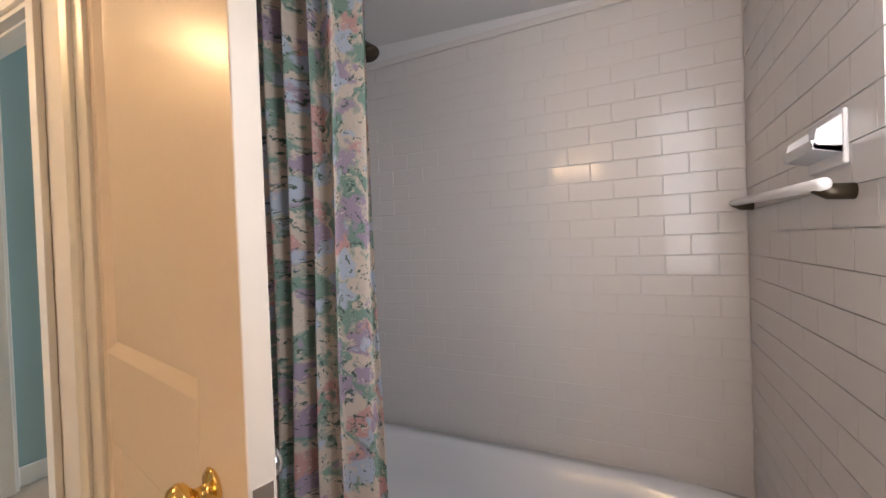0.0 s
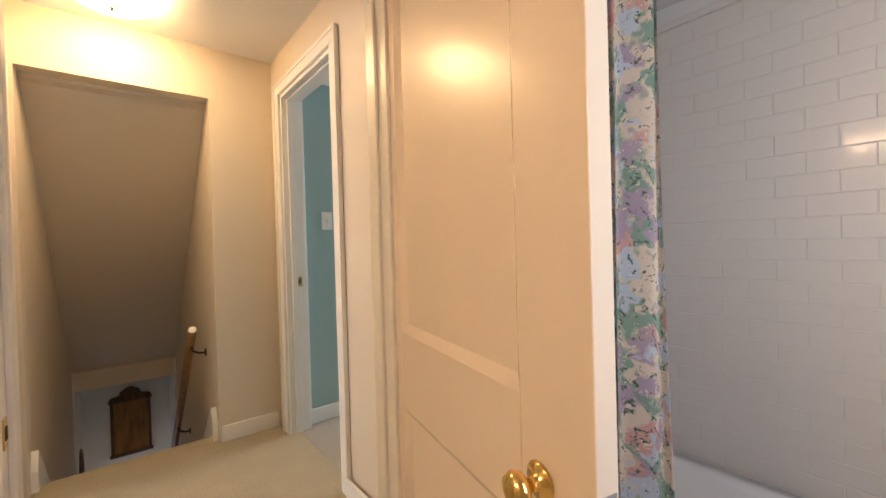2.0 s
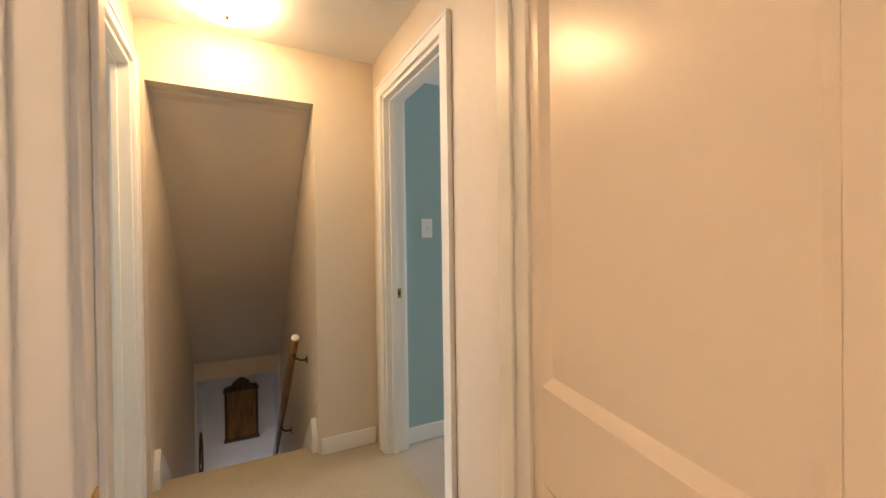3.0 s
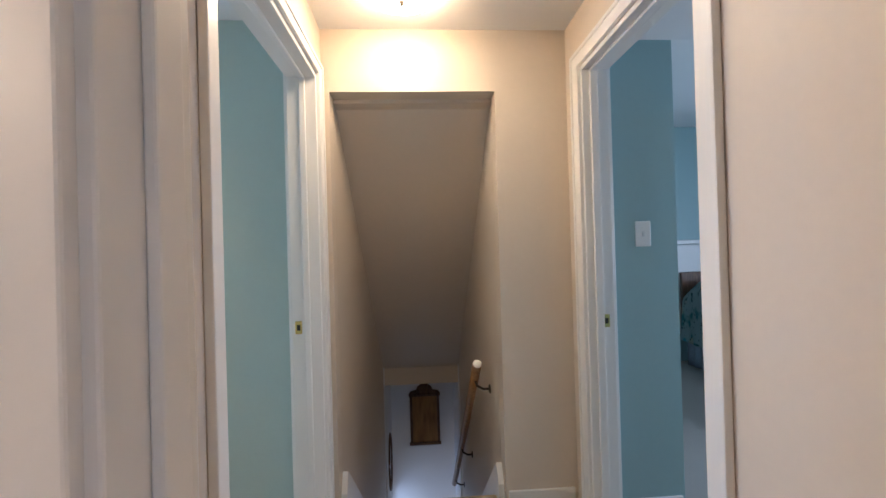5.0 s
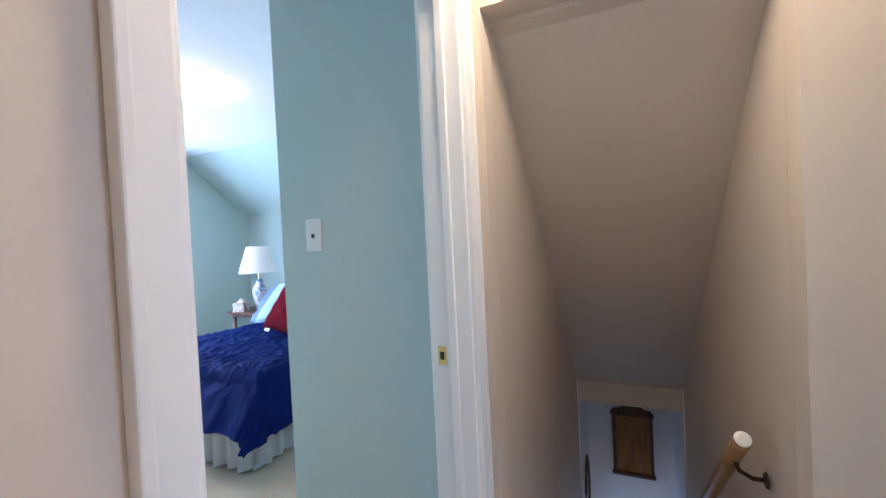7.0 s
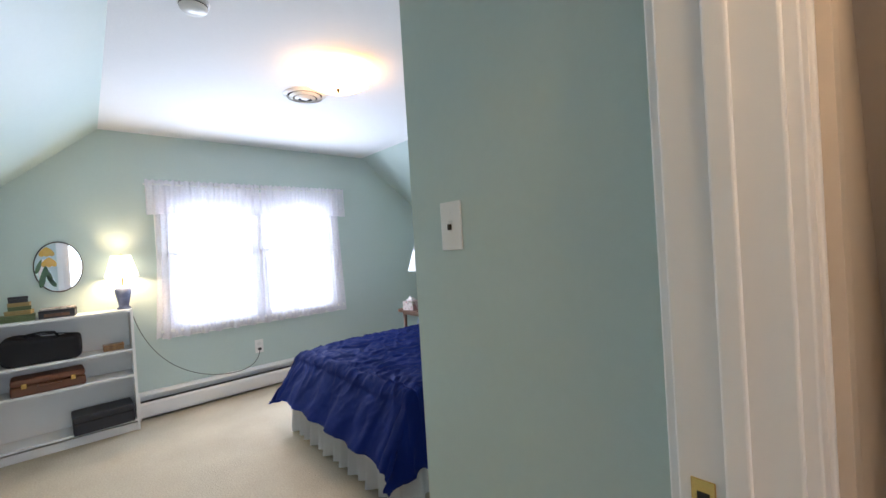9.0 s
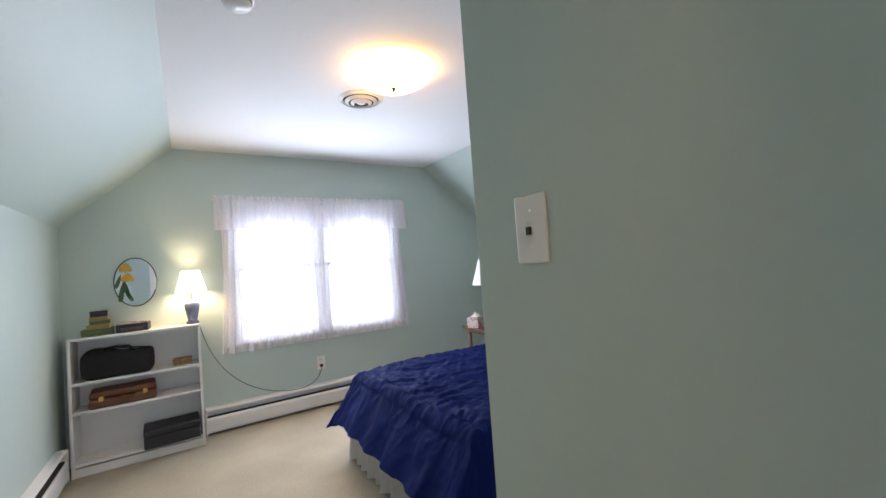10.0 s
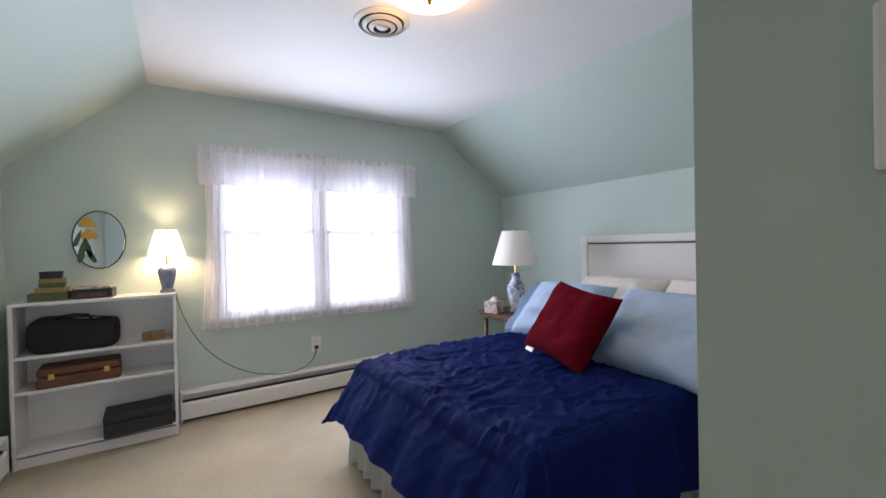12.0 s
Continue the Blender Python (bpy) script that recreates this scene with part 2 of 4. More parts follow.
def part(name, bm, mat, parent, label="", smooth=False):
    return link_mesh(name, bm, mat, parent, smooth, label)


def thing(name, label, category, m=None, group="", kind=""):
    ob = new(name)
    ob.empty_display_size = 0.05
    if m is not None:
        ob.matrix_basis = m
    return tagged(ob, label, category, group, kind)


def structure(name, bm, mat, label, category, smooth=False):
    return tagged(link_mesh(name, bm, mat, None, smooth), label, category, kind="structure")


def box(bm, x0, x1, y0, y1, z0, z1, bevel=0.0, seg=2):
    v = bmesh.ops.create_cube(bm, size=1, matrix=Matrix.Translation(((x0 + x1) / 2, (y0 + y1) / 2, (z0 + z1) / 2)) @ Matrix.Diagonal((x1 - x0, y1 - y0, z1 - z0, 1)))["verts"]
    if bevel:
        bmesh.ops.bevel(bm, geom=list({e for w in v for e in w.link_edges}), offset=bevel, segments=seg, affect="EDGES", profile=0.5)
    return bm


def B(*a, **k):
    return box(bmesh.new(), *a, **k)


def boxes(*list_of):
    bm = bmesh.new()
    for b in list_of:
        box(bm, *b)
    return bm


def prism(poly, axis, a, b):
    """A flat polygon pushed from a to b along an axis; the polygon's pairs are the two other coordinates in order."""
    bm = bmesh.new()

    def at(p, d):
        return (d, p[0], p[1]) if axis == "x" else (p[0], d, p[1]) if axis == "y" else (p[0], p[1], d)
    lo = [bm.verts.new(at(p, a)) for p in poly]
    hi = [bm.verts.new(at(p, b)) for p in poly]
    bm.faces.new(lo), bm.faces.new(hi)
    for i in range(len(poly)):
        j = (i + 1) % len(poly)
        bm.faces.new((lo[i], lo[j], hi[j], hi[i]))
    return bm


def lathe(profile, n=32, bm=None, centre=(0, 0, 0), m=None, cap=True):
    bm = bm or bmesh.new()
    m = m or Matrix.Translation(centre)
    rings = []
    for r, z in profile:
        rings.append([bm.verts.new(m @ Vector((r * math.cos(2 * math.pi * k / n), r * math.sin(2 * math.pi * k / n), z))) for k in range(n)])
    for a, b in zip(rings, rings[1:]):
        for k in range(n):
            bm.faces.new((a[k], a[(k + 1) % n], b[(k + 1) % n], b[k]))
    for ring in (rings[0], rings[-1]) if cap else ():
        bm.faces.new(ring)
    return bm


def tube(points, r, n=10, bm=None):
    bm = bm or bmesh.new()
    pts = [Vector(p) for p in points]
    rings = []
    for i, p in enumerate(pts):
        d = (pts[min(i + 1, len(pts) - 1)] - pts[max(i - 1, 0)]).normalized()
        q = d.to_track_quat("Z", "Y").to_matrix()
        rings.append([bm.verts.new(p + q @ Vector((r * math.cos(2 * math.pi * k / n), r * math.sin(2 * math.pi * k / n), 0))) for k in range(n)])
    for a, b in zip(rings, rings[1:]):
        for k in range(n):
            bm.faces.new((a[k], a[(k + 1) % n], b[(k + 1) % n], b[k]))
    bm.faces.new(rings[0]), bm.faces.new(rings[-1])
    return bm


def sheet(f, nu, nv, thick=0.0, uv=None):
    """A surface f(u, v) with u and v from 0 to 1, with an optional second skin behind it; uv gives the printed pattern's place in metres."""
    bm = bmesh.new()
    lay = bm.loops.layers.uv.new("UVMap")
    grid = [[bm.verts.new(f(i / nu, j / nv)) for j in range(nv + 1)] for i in range(nu + 1)]
    for i in range(nu):
        for j in range(nv):
            fc = bm.faces.new((grid[i][j], grid[i + 1][j], grid[i + 1][j + 1], grid[i][j + 1]))
            for lp, (a, b) in zip(fc.loops, ((i, j), (i + 1, j), (i + 1, j + 1), (i, j + 1))):
                lp[lay].uv = uv(a / nu, b / nv) if uv else (a / nu, b / nv)
    if thick:
        bmesh.ops.solidify(bm, geom=bm.faces[:], thickness=thick)
    return bm


def cushion(w, h, d, n=28, wrinkle=0.006, seed=0.0):
    """A stuffed pillow, w by h, d thick in the middle, lying in the xy plane."""
    bm = bmesh.new()
    sides = []
    for s in (1, -1):
        g = []
        for i in range(n + 1):
            row = []
            for j in range(n + 1):
                u, v = 2 * i / n - 1, 2 * j / n - 1
                pin = 1 - 0.07 * (1 - abs(u) ** 2) * abs(v) ** 3
                pin2 = 1 - 0.07 * (1 - abs(v) ** 2) * abs(u) ** 3
                fat = max(0.0, (1 - u ** 4) * (1 - v ** 4)) ** 0.55
                w1 = noise.noise(Vector((u * 2.2 + seed, v * 2.2, s * 3.0 + seed))) * wrinkle * 2.5 + noise.noise(Vector((u * 6 + seed, v * 5, s + seed))) * wrinkle
                row.append(bm.verts.new((u * w / 2 * pin2, v * h / 2 * pin, s * (fat * d / 2 + 0.004) + w1 * fat)))
            g.append(row)
        sides.append(g)
        for i in range(n):
            for j in range(n):
                bm.faces.new((g[i][j], g[i + 1][j], g[i + 1][j + 1], g[i][j + 1]))
    a, b = sides
    loop = [(i, 0) for i in range(n)] + [(n, j) for j in range(n)] + [(i, n) for i in range(n, 0, -1)] + [(0, j) for j in range(n, 0, -1)]
    for k in range(len(loop)):
        (i, j), (p, q) = loop[k], loop[(k + 1) % len(loop)]
        bm.faces.new((a[i][j], a[p][q], b[p][q], b[i][j]))
    return bm


# ---- the setting: plan in metres ----
HX0, HX1 = -0.035, 1.135         # hall walls
HY0, HY1 = 1.50, 3.0             # hall ends
HALL_TOP = 2.298
DL0, DL1 = 2.050, 2.90           # doorway to the blue bedroom
DR0, DR1 = 2.075, 2.83            # doorway to the second bedroom
DB0, DB1 = 0.160, 1.005          # bathroom doorway
HEAD = 2.04
SX1 = 0.784                      # stairs run from x = 0 to here
GX = -4.125                      # gable wall face
KY0, KY1, KZ = 1.718, 5.63, 1.722  # knee walls
CY0, CY1, CZ = 2.430, 4.805, 2.362  # flat ceiling of the blue bedroom
PX = -0.916                      # end of the partition with the switch
PY = 3.045

structure("floor_hall", boxes((-0.11, 1.19, 1.442, 3.0, -0.16, 0), (0, SX1, 3.0, 3.12, -0.16, 0)), M_CARPET, "cream wall-to-wall carpet on the landing", "carpet")
structure("floor_bedroom", B(-4.3, -0.112, 1.44, 5.76, -0.16, -0.001), M_CARPET, "cream wall-to-wall carpet in the blue bedroom", "carpet")
structure("floor_second_bedroom", B(1.192, 4.6, 1.38, 5.4, -0.16, -0.001), M_GREYCARPET, "grey-beige carpet in the second bedroom", "carpet")
structure("floor_bath", B(-1.1, 2.12, -0.4, 1.44, -0.16, -0.004), M_TILEFLOOR, "pale bathroom floor", "floor")

# hall shell
structure("wall_hall_west", boxes((-0.11, HX0 - 0.035, 1.36, DL0, 0, 2.4), (-0.11, HX0, DL1, 3.0, 0, 2.4), (-0.11, HX0, DL0, DL1, HEAD, 2.4)), M_BEIGE, "warm beige painted hall wall with a doorway", "wall")
structure("wall_hall_east", boxes((HX1, 1.19, 1.36, DR0, 0, 2.4), (HX1, 1.19, DR1, 3.0, 0, 2.4), (HX1, 1.19, DR0, DR1, HEAD, 2.4)), M_BEIGE, "warm beige painted hall wall with a doorway", "wall")
structure("wall_hall_stair", boxes((-0.11, 0, 3.0, 3.098, 0, 2.4), (SX1, 1.19, 3.0, 3.098, 0, 2.4), (0, SX1, 3.0, 3.098, 2.003, 2.4)), M_BEIGE, "beige wall around the open stairwell", "wall")
structure("wall_hall_bath", boxes((-0.108, DB0, 1.443, HY0, 0, 2.4), (DB1, 1.188, 1.443, HY0, 0, 2.4), (DB0, DB1, 1.443, HY0, HEAD, 2.4)), M_BEIGE, "beige wall around the bathroom doorway", "wall")
structure("ceiling_hall", B(-0.11, 1.19, 1.36, 3.1, HALL_TOP, 2.42), M_CEIL, "white painted hall ceiling", "ceiling")

# bathroom shell
BX = 2.0
structure("wall_bath_door", boxes((-0.9, DB0, 1.385, 1.44, 0, 2.4), (DB1, BX, 1.385, 1.44, 0, 2.4), (DB0, DB1, 1.385, 1.44, HEAD, 2.4)), M_BATHCEIL, "pale painted bathroom wall beside the door", "wall")
structure("wall_bath_west", boxes((-1.0, -0.9, -0.28, 1.44, 0, 2.2)), M_BATHCEIL, "pale painted bathroom wall", "wall")
structure("wall_bath_south", boxes((-0.9, 0.62, -0.28, -0.162, 0, 2.2), (1.18, 2.12, -0.28, -0.162, 0, 2.2), (0.62, 1.18, -0.28, -0.162, 0, 0.87), (0.62, 1.18, -0.28, -0.162, 1.83, 2.2)), M_GROUT, "end wall of the bath alcove with a window opening", "wall")
wall_tiles = structure("wall_bath_east", B(BX + 0.006, 2.12, -0.162, 1.44, 0, 2.2), M_GROUT, "white subway tiled wall behind the bathtub", "tiled wall")
structure("ceiling_bath", prism([(-0.30, 1.925), (1.386, 2.022), (1.386, 2.15), (-0.30, 2.15)], "x", -1.0, 2.12), M_BATHCEIL, "grey-white bathroom ceiling", "ceiling")

# blue bedroom shell
WY0, WY1, WZ0, WZ1 = 2.806, 4.39, 0.70, 1.86
structure("wall_gable", boxes((GX - 0.15, GX, 1.58, WY0, 0, 2.5), (GX - 0.15, GX, WY1, 5.76, 0, 2.5), (GX - 0.15, GX, WY0, WY1, 0, WZ0), (GX - 0.15, GX, WY0, WY1, WZ1, 2.5)), M_GREEN, "sage green gable wall with a double window", "wall")
structure("wall_knee_south", B(GX, -0.112, KY0 - 0.09, KY0, 0, KZ + 0.02), M_GREEN, "low sage green knee wall", "wall")
structure("wall_knee_north", B(GX, -0.112, KY1, KY1 + 0.1, 0, KZ + 0.02), M_GREEN, "low sage green knee wall behind the bed", "wall")
structure("wall_slope_south", prism([(KY0 - 0.09, KZ - 0.077), (KY0, KZ), (CY0, CZ), (CY0, CZ + 0.12), (KY0 - 0.09, KZ + 0.05)], "x", GX, -0.112), M_GREEN, "sage green sloping attic wall", "sloped wall")
structure("wall_slope_north", prism([(KY1 + 0.09, KZ - 0.077), (KY1, KZ), (CY1, CZ), (CY1, CZ + 0.12), (KY1 + 0.09, KZ + 0.05)], "x", GX, -0.112), M_GREEN, "sage green sloping attic wall", "sloped wall")
structure("ceiling_bedroom", B(GX, -0.112, CY0, CY1, CZ, CZ + 0.12), M_CEIL, "white painted bedroom ceiling", "ceiling")
structure("wall_bedroom_hall", boxes((-0.158, -0.112, KY0, DL0, 0, 2.42), (-0.158, -0.112, DL1, PY + 0.07, 0, 2.42), (-0.158, -0.112, DL0, DL1, HEAD, 2.42)), M_GREEN, "sage green wall with the bedroom doorway", "wall")
structure("wall_partition", boxes((PX, -0.16, PY, PY + 0.07, 0, 2.42), (PX, PX + 0.07, PY + 0.072, KY1, 0, 2.42)), M_GREEN, "sage green partition beside the doorway", "wall")

# second bedroom shell
structure("wall_second_hall", boxes((1.192, 1.25, 1.46, DR0, 0, 2.4), (1.192, 1.25, DR1, 2.95, 0, 2.4), (1.192, 1.25, DR0, DR1, HEAD, 2.4)), M_TEAL, "teal wall with the doorway", "wall")
structure("wall_second_partition", boxes((1.252, 1.59, 2.88, 2.95, 0, 2.6), (1.52, 1.59, 2.952, 5.25, 0, 2.7)), M_TEAL, "teal partition beside the doorway", "wall")
structure("wall_second_north", B(1.5, 4.55, 5.25, 5.35, 0, 2.7), M_TEAL, "teal wall behind the second bed", "wall")
structure("wall_second_south", B(1.192, 4.55, 1.40, 1.46, 0, 2.6), M_TEAL, "teal wall of the second bedroom", "wall")
structure("wall_second_east", boxes((4.45, 4.55, 1.46, 2.0, 0, 2.7), (4.45, 4.55, 3.2, 5.25, 0, 2.7), (4.45, 4.55, 2.0, 3.2, 0, 0.8), (4.45, 4.55, 2.0, 3.2, 1.8, 2.7)), M_TEAL, "teal wall with a window opening", "wall")
structure("ceiling_second", prism([(1.38, 2.19), (2.88, 2.19), (5.3, 2.51), (5.3, 2.72), (1.38, 2.72)], "x", 1.19, 4.55), M_CEIL, "white ceiling of the second bedroom", "ceiling")

# stairwell
LOW = -2.62
STEPS, RISE, RUN, NOSE = 14, 2.62 / 14, 0.207, 3.15
structure("wall_stair_west", boxes((-0.078, 0, 3.1, 5.28, LOW, 2.1)), M_BEIGE, "beige stairwell wall", "wall")
structure("wall_stair_east", B(SX1, SX1 + 0.08, 3.1, 5.28, LOW, 2.1), M_BEIGE, "beige stairwell wall with the handrail", "wall")
# white paint stands in for daylight on these walls; the opening only admits the fill
structure("wall_entry_west", boxes((-0.078, 0.012, 5.281, 5.40, LOW, 0.3), (-0.078, 0.012, 6.0, 6.049, LOW, 0.3), (-0.078, 0.012, 5.40, 6.0, -1.65, 0.3), (-0.078, 0.012, 5.40, 6.0, LOW, -2.45)), M_CEIL, "lower entry wall whitened to look daylit, with an added unseen opening", "wall")
structure("wall_entry_east", B(SX1 - 0.012, SX1 + 0.08, 5.281, 6.049, LOW, 0.3), M_CEIL, "lower entry wall whitened to look daylit", "wall")
structure("wall_stair_foot", B(-0.08, SX1 + 0.08, 6.05, 6.15, LOW, 0.4), M_CEIL, "pale wall at the foot of the stairs", "wall")
structure("ceiling_stair", prism([(3.1, 1.985), (3.16, 1.975), (5.3, 0.045), (5.3, -0.13), (6.05, -0.13), (6.05, 0.3), (3.1, 2.15)], "x", -0.001, SX1 + 0.001), M_BEIGE, "sloping beige ceiling over the stairs", "ceiling")
structure("floor_lower", B(-0.08, SX1 + 0.08, 5.6, 6.15, LOW - 0.1, LOW), M_GREYCARPET, "carpet at the foot of the stairs", "floor")
stairs = thing("staircase", "steep staircase carpeted in golden beige", "stairs", kind="structure")
for i in range(STEPS - 1):
    y = NOSE - 0.03 + RUN * i
    z = -RISE * (i + 1)
    part("step", boxes((0.03, SX1 - 0.03, y, y + RUN + 0.05, z - 0.22, z)), M_GOLDCARPET, stairs)
part("nosing", tube([(0.032, NOSE - 0.03, -0.022), (SX1 - 0.032, NOSE - 0.03, -0.022)], 0.022), M_GOLDCARPET, stairs, smooth=True)
sl = RISE / RUN
for nm, a, b in (("skirt_board_west", 0.001, 0.028), ("skirt_board_east", SX1 - 0.028, SX1 - 0.001)):
    structure(nm, prism([(3.04, -0.05), (3.04, 0.10), (3.085, 0.185), (3.15, 0.13), (5.9, 0.13 - sl * 2.75), (5.9, -0.25 - sl * 2.75), (3.3, -0.3)], "x", a, b), M_TRIM, "white painted stair skirt board", "skirting")


# ---- doorways: jambs, stops and casings ----
def doorway(name, axis, face_a, face_b, lo, hi, label, stop_at, wide=0.066, set_back=0.0):
    """White casing, jamb lining and stop around an opening through a wall between face_a and face_b."""
    d = thing(name, label, "door frame", kind="structure")

    def bx(u0, u1, w0, w1, z0, z1, bevel=0.003):
        return B(w0, w1, u0, u1, z0, z1, bevel=bevel) if axis == "x" else B(u0, u1, w0, w1, z0, z1, bevel=bevel)
    j = 0.018
    part("jamb", bx(lo - 0.002, lo + j, face_a - 0.003, face_b + 0.003 - set_back, 0, HEAD), M_TRIM, d)
    part("jamb", bx(hi - j, hi + 0.002, face_a - 0.003, face_b + 0.003, 0, HEAD), M_TRIM, d)
    part("head_jamb", bx(lo + j, hi - j, face_a - 0.003, face_b + 0.003, HEAD - j, HEAD + 0.002), M_TRIM, d)
    s0, s1 = stop_at
    part("stop", bx(lo + j, lo + j + 0.012, s0, s1, 0, HEAD - j), M_TRIM, d)
    part("stop", bx(hi - j - 0.012, hi - j, s0, s1, 0, HEAD - j), M_TRIM, d)
    part("head_stop", bx(lo + j + 0.012, hi - j - 0.012, s0, s1, HEAD - j - 0.012, HEAD - j), M_TRIM, d)
    for f, s in ((face_a, -1), (face_b, 1)):
        w0, w1 = sorted((f + s * 0.0005, f + s * 0.018))
        e0, e1 = sorted((f + s * 0.0005, f + s * 0.024))
        for u0, u1, o0, o1 in ((lo - wide, lo + 0.006, lo - wide - 0.002, lo - wide + 0.014), (hi - 0.006, hi + wide, hi + wide - 0.014, hi + wide + 0.002)):
            sb = set_back if s > 0 and u0 < lo else 0.0
            c = part("casing", bx(u0, u1, w0 - sb, w1 - sb, 0, HEAD + 0.004), M_TRIM, d)
            part("casing_bead", bx(o0, o1, e0 - sb, e1 - sb, 0, HEAD + wide + 0.002), M_TRIM, c)
        c = part("head_casing", bx(lo - wide, hi + wide, w0, w1, HEAD + 0.004, HEAD + wide), M_TRIM, d)
        part("casing_bead", bx(lo - wide + 0.016, hi + wide - 0.016, e0, e1, HEAD + wide - 0.014, HEAD + wide + 0.002), M_TRIM, c)
    return d


frame_l = doorway("door_frame_1", "x", -0.158, HX0, DL0, DL1, "white painted door casing of the blue bedroom", (-0.104, -0.078), wide=0.054, set_back=0.035)
frame_r = doorway("door_frame_2", "x", HX1, 1.25, DR0, DR1, "white painted door casing of the second bedroom", (1.165, 1.2))
frame_b = doorway("door_frame_3", "y", 1.385, HY0, DB0, DB1, "white painted door casing of the bathroom", (1.430, 1.470))


def strike(parent, m):
    p = part("strike_plate", B(-0.014, 0.014, -0.0015, 0.0015, -0.028, 0.028, bevel=0.001), M_BRASS, parent, "small brass strike plate")
    p.matrix_basis = m
    q = part("latch_hole", B(-0.007, 0.007, -0.0025, 0.0022, -0.012, 0.012), M_DARK, p)
    return p


strike(frame_l, pose(-0.131, DL1 - 0.0195, 0.928))
strike(frame_r, pose(1.212, DR1 - 0.0195, 0.919))
strike(frame_b, pose(DB0 + 0.0195, 1.408, 0.80, 0, 0, 90))


# ---- bathroom door leaf ----
door = thing("door_1", "open white two-panel bathroom door with brass and chrome knobs", "door",
             pose(1.0, 1.388, 0, 0, 0, -102.6), kind="structure")
LW, LT = 0.777, 0.042
# local x runs from the hinge to the free edge, local y is the depth; the panelled face is at y = 0
st = 0.163


def leafbox(a, b, c, d, y0=0.0, y1=LT, bevel=0.0025):
    return B(a, b, y0, y1, c, d, bevel=bevel)


part("hinge_stile", leafbox(0.0, 0.05, 0.012, 2.02), M_DOOR, door)
part("lock_stile", leafbox(LW - st, LW, 0.012, 2.02), M_DOOR, door)
part("top_rail", leafbox(0.05, LW - st, 1.90, 2.02), M_DOOR, door)
part("lock_rail", leafbox(0.05, LW - st, 0.645, 0.868), M_DOOR, door)
part("bottom_rail", leafbox(0.05, LW - st, 0.012, 0.22), M_DOOR, door)
for z0, z1 in ((0.868, 1.90), (0.22, 0.645)):
    p = part("panel", B(0.05, LW - st, 0.015, LT - 0.011, z0, z1), M_DOOR, door)
    a, b, w = 0.05, LW - st, 0.024
    bm = bmesh.new()
    outer = [bm.verts.new(q) for q in ((a, 0.0008, z0), (b, 0.0008, z0), (b, 0.0008, z1), (a, 0.0008, z1))]
    inner = [bm.verts.new(q) for q in ((a + w, 0.0152, z0 + w), (b - w, 0.0152, z0 + w), (b - w, 0.0152, z1 - w), (a + w, 0.0152, z1 - w))]
    rear = [bm.verts.new((v.co.x, 0.018, v.co.z)) for v in outer]
    for q in range(4):
        r = (q + 1) % 4
        bm.faces.new((outer[q], outer[r], inner[r], inner[q]))
        bm.faces.new((outer[q], rear[q], rear[r], outer[r]))
    part("moulding", bm, M_DOOR, p, "sloped panel moulding")
KN = [(0.0, 0.0), (0.030, 0.0), (0.032, 0.003), (0.027, 0.007), (0.012, 0.011), (0.010, 0.026), (0.016, 0.031), (0.026, 0.039), (0.0285, 0.048), (0.024, 0.058), (0.012, 0.064), (0.0, 0.065)]
KN = [(max(r, 0.0004), z) for r, z in KN]
k = part("knob", lathe(KN, 28, m=pose(LW - 0.113, 0, 0.742, 90)), M_BRASS, door, "polished brass knob", smooth=True)
k = part("knob", lathe(KN, 28, m=pose(LW - 0.113, LT, 0.742, -90)), M_CHROME, door, "chrome knob", smooth=True)
part("latch_plate", B(LW - 0.001, LW + 0.0015, 0.006, LT - 0.006, 0.71, 0.775), M_CHROME, door, "steel latch plate")

# ---- baseboards ----
base = [("baseboard", (SX1 + 0.012, 1.118, 2.985, 2.998)), ("baseboard_east", (1.105, 1.119, HY0, DR0 - 0.07)), ("baseboard_west", (HX0 - 0.034, HX0 - 0.021, HY0, DL0 - 0.07)),
        ("baseboard_second", (1.28, 1.575, 2.866, 2.879)), ("baseboard_partition", (PX, -0.18, PY - 0.014, PY - 0.001))]
for nm, (a, b, c, d) in base:
    structure(nm, B(a, b, c, d, 0, 0.095, bevel=0.004), M_TRIM, "white painted baseboard", "baseboard")


def heater(name, length, m):
    h = thing(name, "white enamelled hot-water baseboard heater along the wall", "heater", m)
    part("back_plate", B(0, length, 0.0, 0.004, 0.0, 0.195), M_PLASTIC, h)
    part("cover", prism([(0.055, 0.022), (0.060, 0.024), (0.060, 0.112), (0.052, 0.127), (0.048, 0.127), (0.055, 0.110)], "x", 0, length), M_PLASTIC, h)
    part("hood", prism([(0.004, 0.195), (0.040, 0.188), (0.052, 0.176), (0.048, 0.174), (0.038, 0.182), (0.004, 0.188)], "x", 0, length), M_PLASTIC, h)
    part("fin_tube", B(0, length, 0.008, 0.044, 0.06, 0.13), M_DARK, h, "dark finned tube")
    for x in (0.0, length - 0.012):
        part("end_cap", B(x, x + 0.012, 0.0, 0.062, 0.0, 0.196, bevel=0.003), M_PLASTIC, h)
    return h


heater("baseboard_heater", 2.93, pose(GX + 0.001, KY1 - 0.13, 0, 0, 0, -90) @ Matrix.Diagonal((1, 1.1, 1.12, 1)))
heater("baseboard_heater", 3.4, pose(-3.86, KY0 + 0.001, 0) @ Matrix.Diagonal((1, 1.0, 1.12, 1)))


